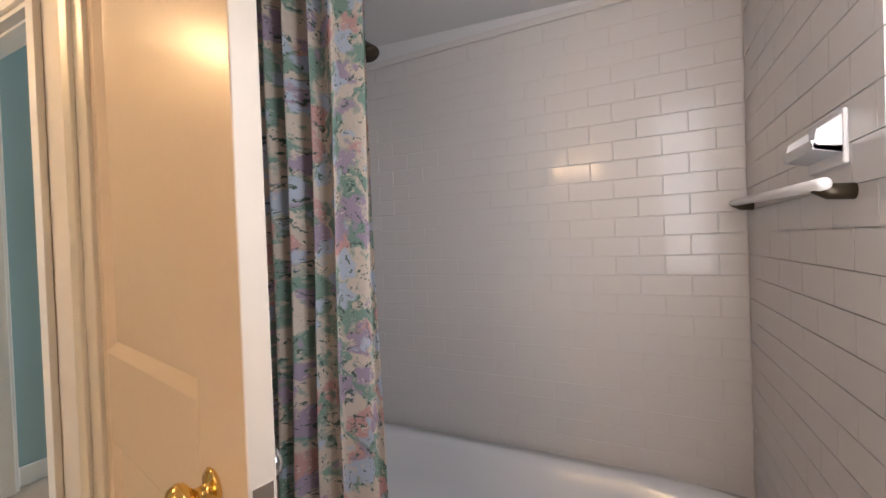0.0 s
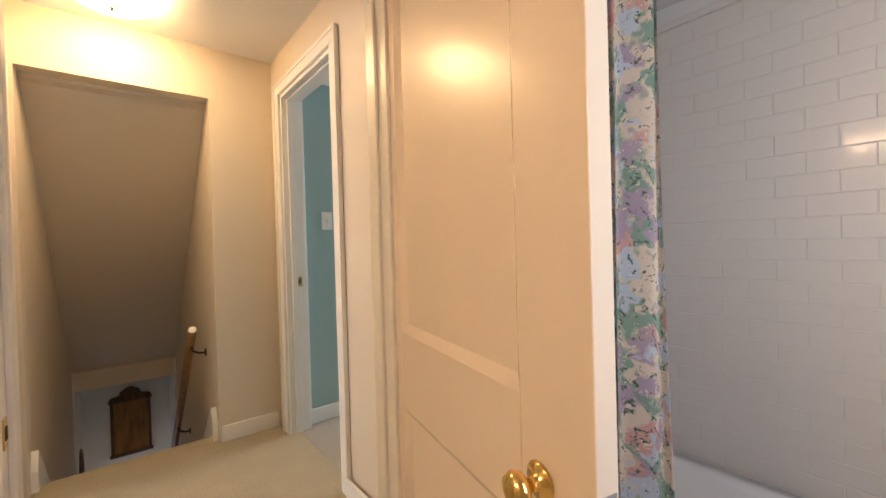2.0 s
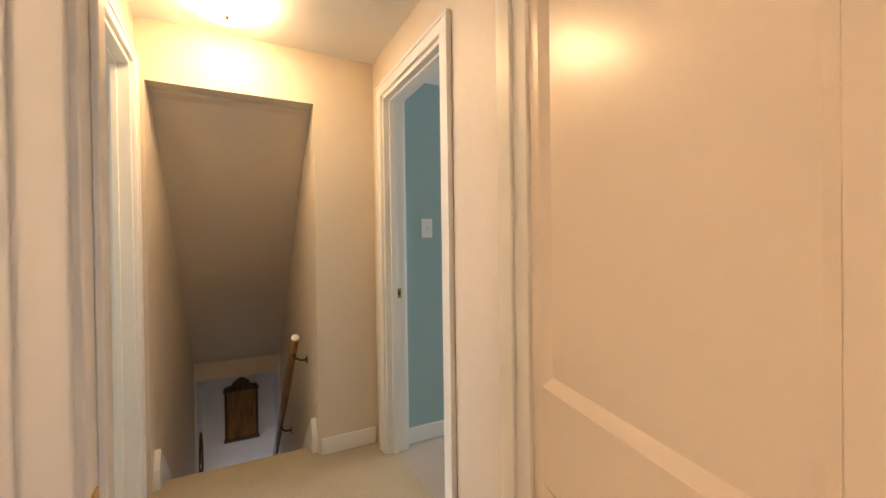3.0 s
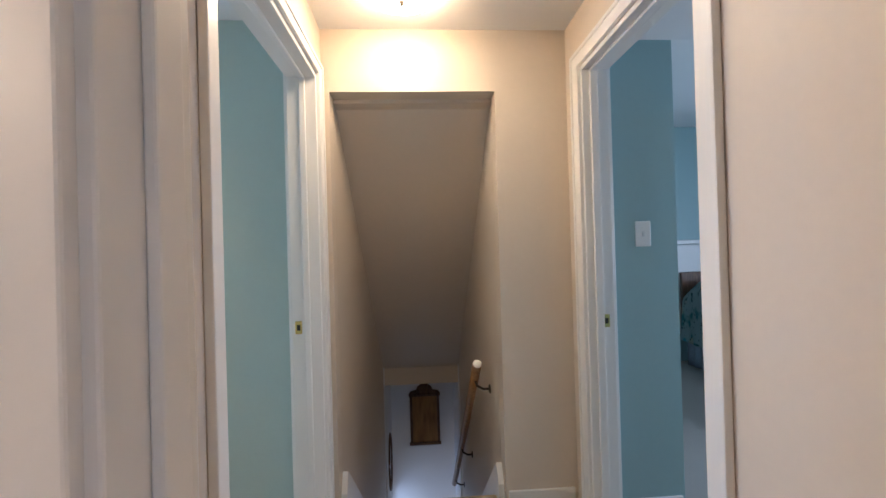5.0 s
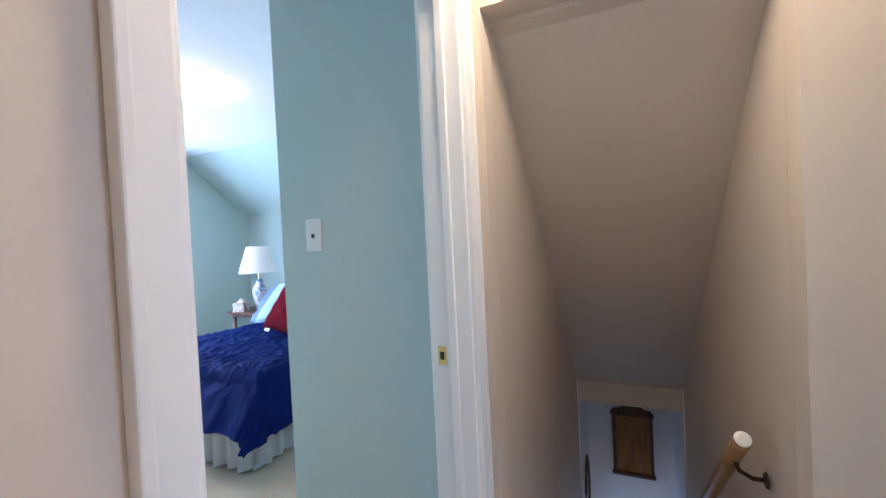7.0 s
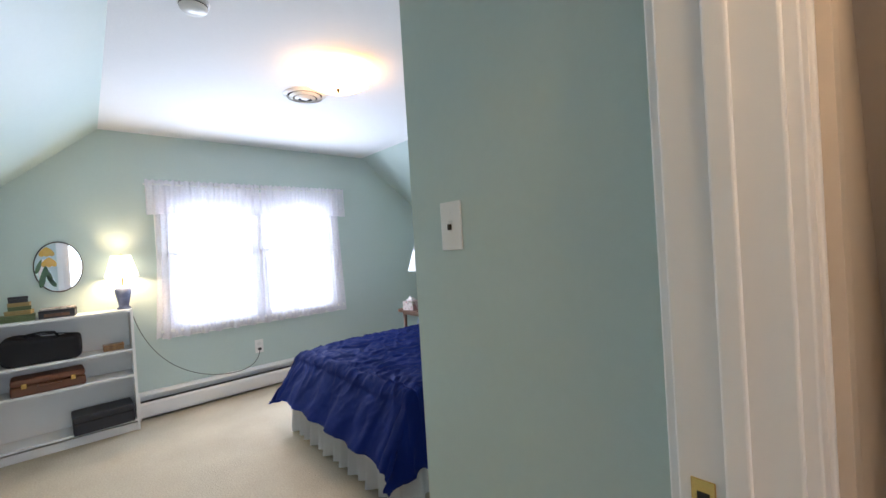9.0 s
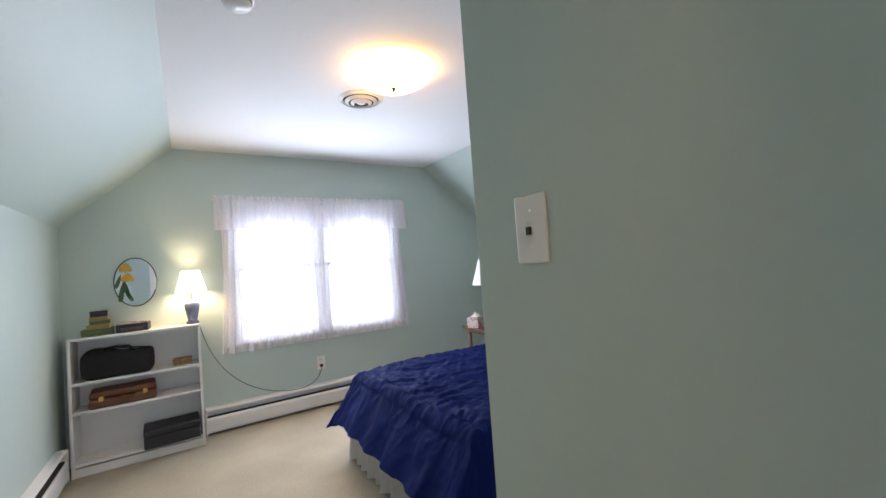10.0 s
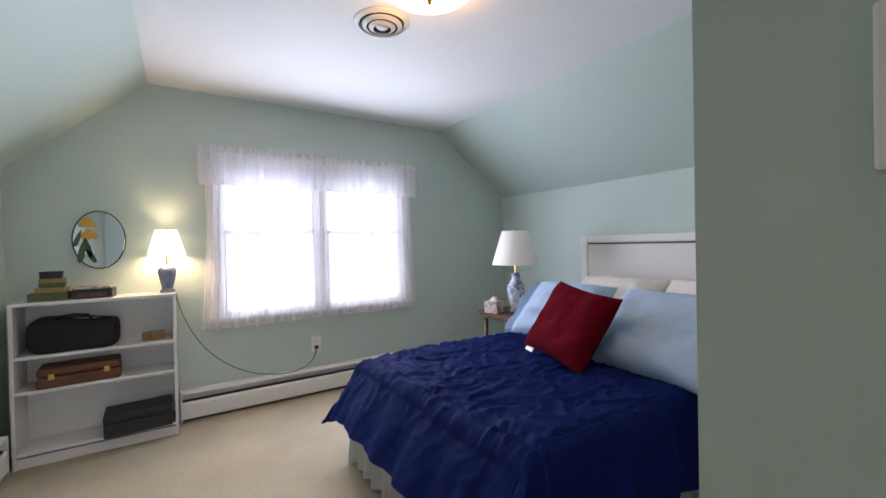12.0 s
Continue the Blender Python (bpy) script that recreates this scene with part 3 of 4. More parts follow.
# ---- switches, outlet ----
def switch(name, m, knob_mat, label):
    s = thing(name, label, "light switch", m)
    part("plate", B(-0.036, 0.036, -0.006, 0.0, -0.058, 0.058, bevel=0.003), M_PLASTIC, s)
    tg = part("toggle", B(-0.0045, 0.0045, -0.014, -0.006, -0.010, 0.004, bevel=0.001), knob_mat, s, "small toggle")
    part("slot", B(-0.0065, 0.0065, -0.0072, -0.0062, -0.013, 0.013), M_MILK, tg)
    for z in (-0.030, 0.030):
        part("screw", lathe([(0.0035, 0), (0.003, 0.0012)], 10, m=pose(0, -0.006, z, 90)), M_PLASTIC, s)
    return s


switch("light_switch", pose(-0.744, PY - 0.0005, 1.325) @ Matrix.Diagonal((1.1, 1, 1.12, 1)), M_IRON, "white light switch plate with a dark toggle on green wall")
switch("light_switch", pose(1.426, 2.8795, 1.297), M_MILK, "white light switch plate on teal wall")
outlet = thing("wall_outlet", "white wall outlet with a dark plug in it", "outlet", pose(GX + 0.0005, 3.53, 0.405, 0, 0, 90) @ Matrix.Diagonal((1.1, 1, 1.1, 1)))
part("plate", B(-0.036, 0.036, -0.006, 0, -0.058, 0.058, bevel=0.003), M_PLASTIC, outlet)
for z in (-0.022, 0.022):
    part("socket", lathe([(0.017, 0), (0.016, 0.0015)], 20, m=pose(0, -0.006, z, 90)), M_MILK, outlet)
part("plug", B(-0.013, 0.013, -0.030, -0.007, -0.034, -0.012, bevel=0.004), M_CORD, outlet, "dark plug")


# ---- ceiling lamps ----
def ceiling_lamp(m, glass, label, rad):
    c = thing("ceiling_light", label, "ceiling light", m)
    part("canopy", lathe([(rad * 0.62, 0.0), (rad * 0.62, -0.012), (rad * 0.45, -0.022)], 32), M_BRASS, c, "brass canopy", smooth=True)
    part("glass_bowl", lathe([(rad * 0.99, -0.030), (rad, -0.034), (rad * 0.93, -0.048), (rad * 0.75, -0.062), (rad * 0.45, -0.073), (0.012, -0.077)], 40), glass, c, "frosted glass bowl", smooth=True)
    part("finial", lathe([(0.010, -0.077), (0.011, -0.082), (0.006, -0.087), (0.008, -0.092), (0.001, -0.098)], 16), M_IRON, c, "dark finial", smooth=True)
    return c


ceiling_lamp(pose(0.36, 2.66, HALL_TOP), M_BOWL, "lit frosted glass bowl ceiling light on the landing", 0.155)
ceiling_lamp(pose(-2.168, 3.502, CZ) @ Matrix.Diagonal((1.25, 1.25, 1.35, 1)), M_BOWL_BED, "lit frosted glass bowl ceiling light in the bedroom", 0.16)

vent = thing("ceiling_vent", "round white ceiling air vent with concentric rings", "air vent", pose(-2.61, 3.487, CZ) @ Matrix.Diagonal((1.13, 1.13, 1.13, 1)))
part("recess", lathe([(0.10, -0.001), (0.10, -0.003)], 32), M_DARK, vent)
for r, z in ((0.122, -0.003), (0.088, -0.013), (0.058, -0.022)):
    part("ring", lathe([(r - 0.016, z - 0.012), (r, z - 0.002), (r + 0.003, z), (r, z + 0.002), (r - 0.018, z - 0.010), (r - 0.016, z - 0.012)], 40, cap=False), M_PLASTIC, vent, smooth=True)
part("hub", lathe([(0.028, -0.004), (0.030, -0.020), (0.020, -0.028), (0.001, -0.030)], 24), M_PLASTIC, vent, smooth=True)
smoke = thing("smoke_detector", "round white plastic smoke detector on the ceiling", "smoke detector", pose(-1.89, 2.702, CZ))
part("base", lathe([(0.062, 0), (0.062, -0.010), (0.055, -0.012)], 32), M_PLASTIC, smoke)
part("cover", lathe([(0.054, -0.012), (0.052, -0.030), (0.044, -0.038), (0.001, -0.040)], 32), M_PLASTIC, smoke, smooth=True)
part("grille", lathe([(0.0545, -0.016), (0.0545, -0.020)], 32), M_DARK, smoke)

# ---- bathroom: tub, curtain, fittings ----
tub = thing("bathtub", "white enamel bathtub set in the tiled alcove", "bathtub", pose(1.29, 0.61, 0))
TW, TL, TH = 0.70, 1.53, 0.30


def tub_ring(inset, z, n=44):
    pts = []
    for k in range(n):
        a = 2 * math.pi * k / n
        c, s = math.cos(a), math.sin(a)
        e = 0.35 if inset else 0.05
        pts.append((TW / 2 + (TW / 2 - inset) * math.copysign(abs(c) ** e, c), (TL / 2 - inset) * math.copysign(abs(s) ** e, s), z))
    return pts


bm = bmesh.new()
rings = [[bm.verts.new(p) for p in tub_ring(i, z)] for i, z in ((0.0, 0.0), (0.0, TH - 0.02), (0.004, TH), (0.065, TH), (0.080, TH - 0.015), (0.105, 0.16), (0.16, 0.08), (0.30, 0.07))]
for a, b in zip(rings, rings[1:]):
    for q in range(len(a)):
        bm.faces.new((a[q], a[(q + 1) % len(a)], b[(q + 1) % len(b)], b[q]))
bm.faces.new(rings[-1])
part("tub_shell", bm, M_TUB, tub, smooth=True)

cur = thing("shower_curtain", "gathered floral chintz shower curtain in green, rose and cream", "shower curtain", pose(1.255, 0, 0))
prof = []


def curtain_f(u, v):
    """u runs from the free edge to the wall, v from the hem to the rod."""
    y = 0.715 + 0.56 * u
    fold = 0.5 + 0.5 * math.tanh((u - 0.26) * 12)
    x = fold * 0.040 * math.sin(u * 58 + 0.8 * math.sin(v * 3)) + (1 - fold) * 0.018 * math.sin(u * 22 + 1.0)
    x += 0.010 * math.sin(v * 7 + u * 9) * (1 - v)
    y += 0.010 * math.sin(u * 50 + v * 2) - 0.02 * (1 - v) * (1 - u)
    return (x - 0.02 * (1 - v), y, 0.12 + 1.80 * v)


part("cloth", sheet(curtain_f, 150, 60, 0.002, uv=lambda u, v: (1.0 * u, 1.8 * v)), M_CURTAIN, cur, smooth=True)
for q in range(9):
    part("ring", tube([(0.016 * math.cos(a), 0.735 + 0.066 * q, 1.925 + 0.020 * math.sin(a)) for a in [2 * math.pi * w / 14 for w in range(15)]], 0.002, 6), M_CHROME, cur, "chrome curtain ring", smooth=True)
rod = thing("curtain_rod", "chrome shower curtain rod across the alcove", "curtain rod", pose(1.255, 0, 1.938))
part("pole", tube([(0, -0.160, 0), (0, 1.383, 0)], 0.011, 16), M_CHROME, rod, smooth=True)
for y, q in ((-0.161, -90), (1.384, 90)):
    part("flange", lathe([(0.028, 0), (0.026, 0.008), (0.014, 0.014)], 20, m=pose(0, y, 0, q)), M_CHROME, rod, smooth=True)
sh = thing("shower", "dark chrome shower head on a bent arm", "shower", pose(1.76, 1.383, 1.90))
part("arm", tube([(0, 0, 0), (0, -0.14, 0.045), (0, -0.24, 0.04), (0, -0.30, 0.0)], 0.009, 12), M_CHROME, sh, smooth=True)
part("head", lathe([(0.010, 0.0), (0.014, -0.012), (0.030, -0.040), (0.040, -0.060), (0.038, -0.068)], 24, m=pose(0, -0.295, 0.005, -25)), M_IRON, sh, smooth=True)
part("flange", lathe([(0.028, 0), (0.024, 0.006)], 20, m=pose(0, 0, 0, 90)), M_CHROME, sh)
soap = thing("soap_dish", "white ceramic soap dish on the tiled end wall", "soap dish", pose(1.40, -0.158, 1.225) @ Matrix.Diagonal((0.8, 0.55, 0.85, 1)))
part("back", B(-0.11, 0.085, 0.0, 0.014, -0.02, 0.085, bevel=0.006), M_TUB, soap)
part("tray", prism([(0.0, 0.0), (0.075, 0.012), (0.085, 0.03), (0.078, 0.03), (0.068, 0.02), (0.0, 0.014)], "x", -0.105, 0.08), M_TUB, soap)
for x in (-0.105, 0.07):
    part("side", prism([(0.0, 0.0), (0.08, 0.014), (0.07, 0.05), (0.0, 0.08)], "x", x, x + 0.01), M_TUB, soap)
grab = thing("grab_bar", "pale grab bar with dark brackets across the alcove's end wall", "grab bar", pose(1.60, -0.158, 1.175))
part("bar", tube([(-0.33, 0.045, 0), (0.34, 0.045, 0.02)], 0.010, 12), M_TILE, grab, smooth=True)
for x, z in ((-0.30, 0.0), (0.32, 0.02)):
    part("bracket", tube([(x, 0, z - 0.012), (x, 0.03, z - 0.010), (x, 0.045, z)], 0.013, 12), M_IRON, grab, "dark metal bracket", smooth=True)
van = thing("vanity_light", "chrome vanity light bar with four round bulbs", "wall lamp", pose(-0.899, 0.80, 1.80, 0, 0, 90))
part("bar", B(-0.30, 0.30, -0.035, 0.0, -0.045, 0.045, bevel=0.006), M_CHROME, van)
for q in range(4):
    part("bulb", lathe([(0.012, 0.0), (0.016, 0.012), (0.034, 0.03), (0.040, 0.052), (0.034, 0.076), (0.018, 0.088), (0.001, 0.091)], 20, m=pose(-0.225 + 0.15 * q, -0.035, 0, 90)), M_BULB, van, smooth=True)
bwin = thing("window_2", "white framed bathroom window", "window", pose(0.90, -0.255, 1.35, 0, 0, 90), kind="structure")
for a in (-0.27, 0.25):
    part("stile", B(-0.03, 0.03, a, a + 0.03, -0.48, 0.48, bevel=0.002), M_TRIM, bwin)
for z in (-0.48, 0.0, 0.45):
    part("rail", B(-0.028, 0.028, -0.24, 0.25, z, z + 0.03, bevel=0.002), M_TRIM, bwin)

# ---- stairwell things ----
hr = thing("handrail", "worn wooden handrail on dark iron brackets, pale cut end", "handrail", pose(0.69, 3.20, 0.645))
dv = Vector((0, 1, -sl)).normalized()
part("rail", tube([dv * d for d in (0.0, 0.3, 1.0, 1.8, 2.55)], 0.024, 18), M_OAK, hr, smooth=True)
part("end_cap", lathe([(0.0235, 0), (0.022, 0.004), (0.012, 0.006)], 18, m=Matrix(dv.to_track_quat("-Z", "Y").to_matrix().to_4x4())), M_MILK, hr, "pale painted end")
for d in (0.14, 1.35, 2.3):
    p = dv * d
    br = part("bracket", tube([p + Vector((0, 0, -0.022)), p + Vector((0.01, 0, -0.055)), p + Vector((0.045, 0, -0.075)), p + Vector((0.081, 0, -0.075))], 0.007, 10), M_IRON, hr, "dark iron bracket", smooth=True)
    part("rosette", lathe([(0.026, 0), (0.022, 0.006), (0.010, 0.009)], 16, m=Matrix.Translation(p + Vector((0.0825, 0, -0.075))) @ pose(0, 0, 0, 0, -90)), M_IRON, br)

mir = thing("wall_mirror", "tall dark-framed wall plaque with carved crest and golden brown panel", "wall mirror", pose(0.420, 6.048, -1.10))
MW, MH = 0.36, 0.60
part("panel", B(-MW / 2 + 0.025, MW / 2 - 0.025, -0.014, -0.002, 0.02, MH - 0.02), M_PANEL, mir, "golden brown panel")
for a, b, c, d in ((-MW / 2, -MW / 2 + 0.03, 0.0, MH), (MW / 2 - 0.03, MW / 2, 0.0, MH)):
    part("stile", B(a, b, -0.028, 0, c, d, bevel=0.006), M_WALNUT, mir)
for c in (-0.012, MH - 0.02):
    part("rail", B(-MW / 2 - 0.012, MW / 2 + 0.012, -0.032, 0, c, c + 0.035, bevel=0.006), M_WALNUT, mir)
crest = [(-0.19, 0.0), (0.19, 0.0), (0.17, 0.03), (0.10, 0.045), (0.085, 0.085), (0.04, 0.115), (0.0, 0.135), (-0.04, 0.115), (-0.085, 0.085), (-0.10, 0.045), (-0.17, 0.03)]
part("crest", prism([(x, z + MH + 0.012) for x, z in crest], "y", -0.022, 0), M_WALNUT, mir, "carved crest")
pic = thing("picture_frame", "dark framed picture on the stairwell wall", "picture", pose(0.002, 5.66, -1.10))
part("frame", tube([(0.014, 0.17 * math.cos(a), 0.30 * math.sin(a)) for a in [2 * math.pi * w / 28 for w in range(29)]], 0.016, 8), M_WALNUT, pic, smooth=True)
part("picture", lathe([(0.999, 0.0), (0.998, 0.004)], 28, m=pose(0.006, 0, 0, 0, 90) @ Matrix.Diagonal((0.29, 0.165, 1, 1))), M_LINING, pic)


# ---- blue bedroom: window and curtains ----
win = thing("window_1", "white double-hung twin window, overexposed daylight behind", "window", pose(GX, 0, 0), kind="structure")
for y0, y1 in ((WY0, WY0 + 0.045), ((WY0 + WY1) / 2 - 0.035, (WY0 + WY1) / 2 + 0.035), (WY1 - 0.045, WY1)):
    part("window_frame", B(-0.12, 0.004, y0, y1, WZ0, WZ1, bevel=0.003), M_TRIM, win)
part("window_head", B(-0.12, 0.004, WY0 + 0.046, WY1 - 0.046, WZ1 - 0.035, WZ1), M_TRIM, win)
part("window_sill", B(-0.12, 0.045, WY0 - 0.06, WY1 + 0.06, WZ0 - 0.022, WZ0 + 0.004, bevel=0.004), M_TRIM, win)
part("apron", B(0.0005, 0.014, WY0 - 0.045, WY1 + 0.045, WZ0 - 0.075, WZ0 - 0.023, bevel=0.003), M_TRIM, win)
for y0, y1 in ((WY0 - 0.05, WY0 + 0.004), (WY1 - 0.004, WY1 + 0.05)):
    part("casing", B(0.0005, 0.016, y0, y1, WZ0 + 0.005, WZ1 + 0.05, bevel=0.003), M_TRIM, win)
part("head_casing", B(0.0005, 0.016, WY0 + 0.005, WY1 - 0.005, WZ1 + 0.001, WZ1 + 0.05, bevel=0.003), M_TRIM, win)
ZM = 1.34
for a, b in ((WY0 + 0.047, (WY0 + WY1) / 2 - 0.037), ((WY0 + WY1) / 2 + 0.037, WY1 - 0.047)):
    for z0, z1, x in ((WZ0 + 0.005, ZM + 0.018, -0.050), (ZM - 0.018, WZ1 - 0.037, -0.085)):
        sash = part("sash", boxes((x, x + 0.03, a, a + 0.032, z0, z1), (x, x + 0.03, b - 0.032, b, z0, z1), (x + 0.001, x + 0.029, a + 0.032, b - 0.032, z0, z0 + 0.036), (x + 0.001, x + 0.029, a + 0.032, b - 0.032, z1 - 0.034, z1)), M_TRIM, win)
        g = part("pane", B(x + 0.013, x + 0.016, a + 0.03, b - 0.03, z0 + 0.03, z1 - 0.03), M_GLASS, sash)
        g.visible_shadow = False
lock_y = (WY0 + WY1) / 2


def panel_curtain(y0, y1, spread, label, seed):
    c = thing("sheer_curtain", label, "curtain", pose(GX + 0.05, 0, 0), group="sheer curtains at the window")

    def f(u, v):
        # drawn fuller at the sides towards the hem, tied narrower above
        top = 1.83
        z = 0.635 + 0.012 * math.sin(u * 21 + seed) * (1 - v) + (top - 0.635) * v
        mid = (y0 + y1) / 2
        y = y0 + (y1 - y0) * u
        w = 1 + spread * (1 - v) ** 1.5
        y = mid + (y - mid) * w
        x = 0.018 * math.sin(u * 40 + seed + 0.6 * math.sin(v * 4)) + 0.006 * math.sin(u * 97 + seed * 2)
        return (x * (1 - 0.3 * v), y, z)
    part("cloth", sheet(f, 70, 22), M_SHEER, c, smooth=True)
    return c


panel_curtain(2.765, 3.11, 0.30, "white sheer curtain panel hanging to the sill", 0.3)
panel_curtain(3.14, 3.57, 0.12, "white sheer curtain panel hanging to the sill", 1.7)
panel_curtain(3.60, 3.99, 0.12, "white sheer curtain panel hanging to the sill", 2.9)
panel_curtain(4.05, 4.42, 0.25, "white sheer curtain panel hanging to the sill", 4.1)
val = thing("window_valance", "ruffled white lace valance across the window top", "valance", pose(GX + 0.085, 0, 0))
for y0, y1, sd in ((2.70, 3.60, 0.0), (3.606, 4.485, 2.0)):
    def vf(u, v, y0=y0, y1=y1, sd=sd):
        x = 0.014 * math.sin(u * 62 + sd) * (0.5 + 0.7 * (1 - v)) + 0.006 * math.sin(u * 150 + sd)
        z = 1.672 + 0.295 * v + 0.010 * math.sin(u * 9 + sd) * (1 - v) + 0.006 * math.sin(u * 120) * (v > 0.95)
        return (x, y0 + (y1 - y0) * u, z)
    part("ruffle", sheet(vf, 130, 12), M_VALANCE, val, smooth=True)
part("rod", tube([(-0.004, 2.69, 1.93), (-0.004, 4.49, 1.93)], 0.008, 10), M_PLASTIC, val)

# ---- bookshelf and what stands in it ----
SHM = pose(-3.882, 1.785, 0, 0, 0, 90)   # local x runs along the front, y into the room's wall
SW, SD, SH = 0.775, 0.235, 0.930
shelf = thing("bookshelf", "low white laminate bookshelf with three half-empty shelves", "bookshelf", SHM)
tk = 0.018
for x in (0, SW - tk):
    part("side_panel", B(x, x + tk, 0, SD, 0, SH - tk, bevel=0.001), M_LAMINATE, shelf)
part("top_panel", B(0, SW, -0.001, SD, SH - tk, SH, bevel=0.001), M_LAMINATE, shelf)
part("back_panel", B(tk, SW - tk, SD - 0.006, SD, 0.06, SH - tk), M_LAMINATE, shelf)
part("plinth", B(tk, SW - tk, 0.012, 0.030, 0, 0.058), M_LAMINATE, shelf)
SZ = (0.088, 0.432, 0.628)
for z in SZ:
    part("shelf_board", B(tk, SW - tk, 0.003, SD - 0.007, z - tk, z, bevel=0.001), M_LAMINATE, shelf)


def on_shelf(x, y, z, turn=0):
    return SHM @ pose(x * 1.12, y, z, 0, 0, turn) @ Matrix.Diagonal((1.12, 1.05, 1.12, 1))


def soft_box(w, d, h, seed, power=0.35, n=26, lump=0.012):
    """A soft-sided bag."""
    bm = bmesh.new()
    bmesh.ops.create_uvsphere(bm, u_segments=n * 2, v_segments=n, radius=1)
    for v in bm.verts:
        c = v.co
        q = Vector([math.copysign(abs(k) ** power, k) for k in c])
        q = Vector((q.x * w / 2, q.y * d / 2, q.z * h / 2))
        q += c * lump * noise.noise(q * 9 + Vector((seed, seed, seed)))
        sag = 0.10 * h * math.cos(q.x / w * 5.5 + seed) * max(0, c.z)
        v.co = q + Vector((0, 0, h / 2 + sag))
    return bm


bag = thing("duffel_bag", "soft black cloth bag slumped on the upper shelf", "bag", on_shelf(0.235, 0.10, SZ[2] - 0.002))
part("body", soft_box(0.37, 0.17, 0.165, 2.0), M_BLACK, bag, smooth=True)
part("handle", tube([(-0.08, -0.03, 0.15), (-0.06, -0.05, 0.185), (0.0, -0.055, 0.192), (0.06, -0.05, 0.185), (0.08, -0.03, 0.15)], 0.007, 8), M_BLACK, bag, smooth=True)
part("zip", tube([(-0.15, 0.01, 0.150), (-0.05, 0.012, 0.172), (0.06, 0.012, 0.170), (0.15, 0.01, 0.155)], 0.004, 6), M_CHARCOAL, bag)
ob = thing("wooden_box", "small flat wooden box on the upper shelf", "box", on_shelf(0.58, 0.10, SZ[2]))
part("body", B(-0.055, 0.055, -0.04, 0.04, 0, 0.026, bevel=0.003), M_OAK, ob)
part("lid", B(-0.057, 0.057, -0.042, 0.042, 0.0265, 0.042, bevel=0.004), M_OAK, ob)
br = thing("briefcase", "worn tan leather briefcase lying on the middle shelf", "briefcase", on_shelf(0.255, 0.105, SZ[1], 4))
part("body", B(-0.17, 0.17, -0.095, 0.095, 0.0, 0.058, bevel=0.012), M_LEATHER, br)
part("lid", B(-0.168, 0.168, -0.093, 0.093, 0.0605, 0.100, bevel=0.012), M_LEATHER, br)
part("handle", tube([(-0.05, -0.096, 0.05), (-0.045, -0.115, 0.05), (0.045, -0.115, 0.05), (0.05, -0.096, 0.05)], 0.007, 8), M_LEATHER, br, smooth=True)
for x in (-0.11, 0.11):
    part("latch", B(x - 0.012, x + 0.012, -0.099, -0.0945, 0.045, 0.075, bevel=0.001), M_BRASS, br, "tarnished brass latch")
cs = thing("instrument_case", "flat charcoal case standing half out of the bottom shelf", "case", on_shelf(0.505, 0.075, SZ[0], 3))
part("body", B(-0.155, 0.155, -0.115, 0.10, 0.0, 0.075, bevel=0.008), M_CHARCOAL, cs)
part("lid", B(-0.157, 0.157, -0.117, 0.10, 0.078, 0.118, bevel=0.008), M_CHARCOAL, cs)
part("seam", B(-0.153, 0.153, -0.1145, 0.098, 0.0745, 0.0785), M_BLACK, cs)
for w, d, h, z, mat, lab, dx, tn in ((0.155, 0.12, 0.040, 0.0, M_BOXGREEN, "green card box under a small stack on the bookshelf", 0.0, 3), (0.115, 0.09, 0.026, 0.041, M_BOXGOLD, "straw coloured small box in a stack", 0.01, -6),
                                     (0.100, 0.08, 0.024, 0.068, M_BOXGREEN, "green small box in a stack", 0.012, 5), (0.095, 0.075, 0.022, 0.093, M_BOXGOLD, "straw coloured small box in a stack", 0.012, -2), (0.085, 0.07, 0.036, 0.116, M_CHARCOAL, "dark green small box on top of a stack", 0.008, 4)):
    o = thing("keepsake_box", lab, "box", on_shelf(0.135 + dx, 0.12, SH + z * 1.12, tn), group="stacked boxes on the bookshelf")
    part("body", B(-w / 2, w / 2, -d / 2, d / 2, 0, h * 0.6, bevel=0.002), mat, o)
    part("lid", B(-w / 2 - 0.0015, w / 2 + 0.0015, -d / 2 - 0.0015, d / 2 + 0.0015, h * 0.6 + 0.0005, h, bevel=0.002), mat, o)
o = thing("photo_box", "black box with a rose-printed lid on the bookshelf", "box", on_shelf(0.318, 0.115, SH, -4))
part("body", B(-0.085, 0.085, -0.065, 0.065, 0, 0.050, bevel=0.002), M_CHARCOAL, o)
part("label_plate", B(-0.06, 0.06, -0.0665, -0.065, 0.010, 0.030), M_WALNUT, o)
part("lid", B(-0.08, 0.08, -0.06, 0.06, 0.0505, 0.062, bevel=0.002), M_BOXPINK, o)


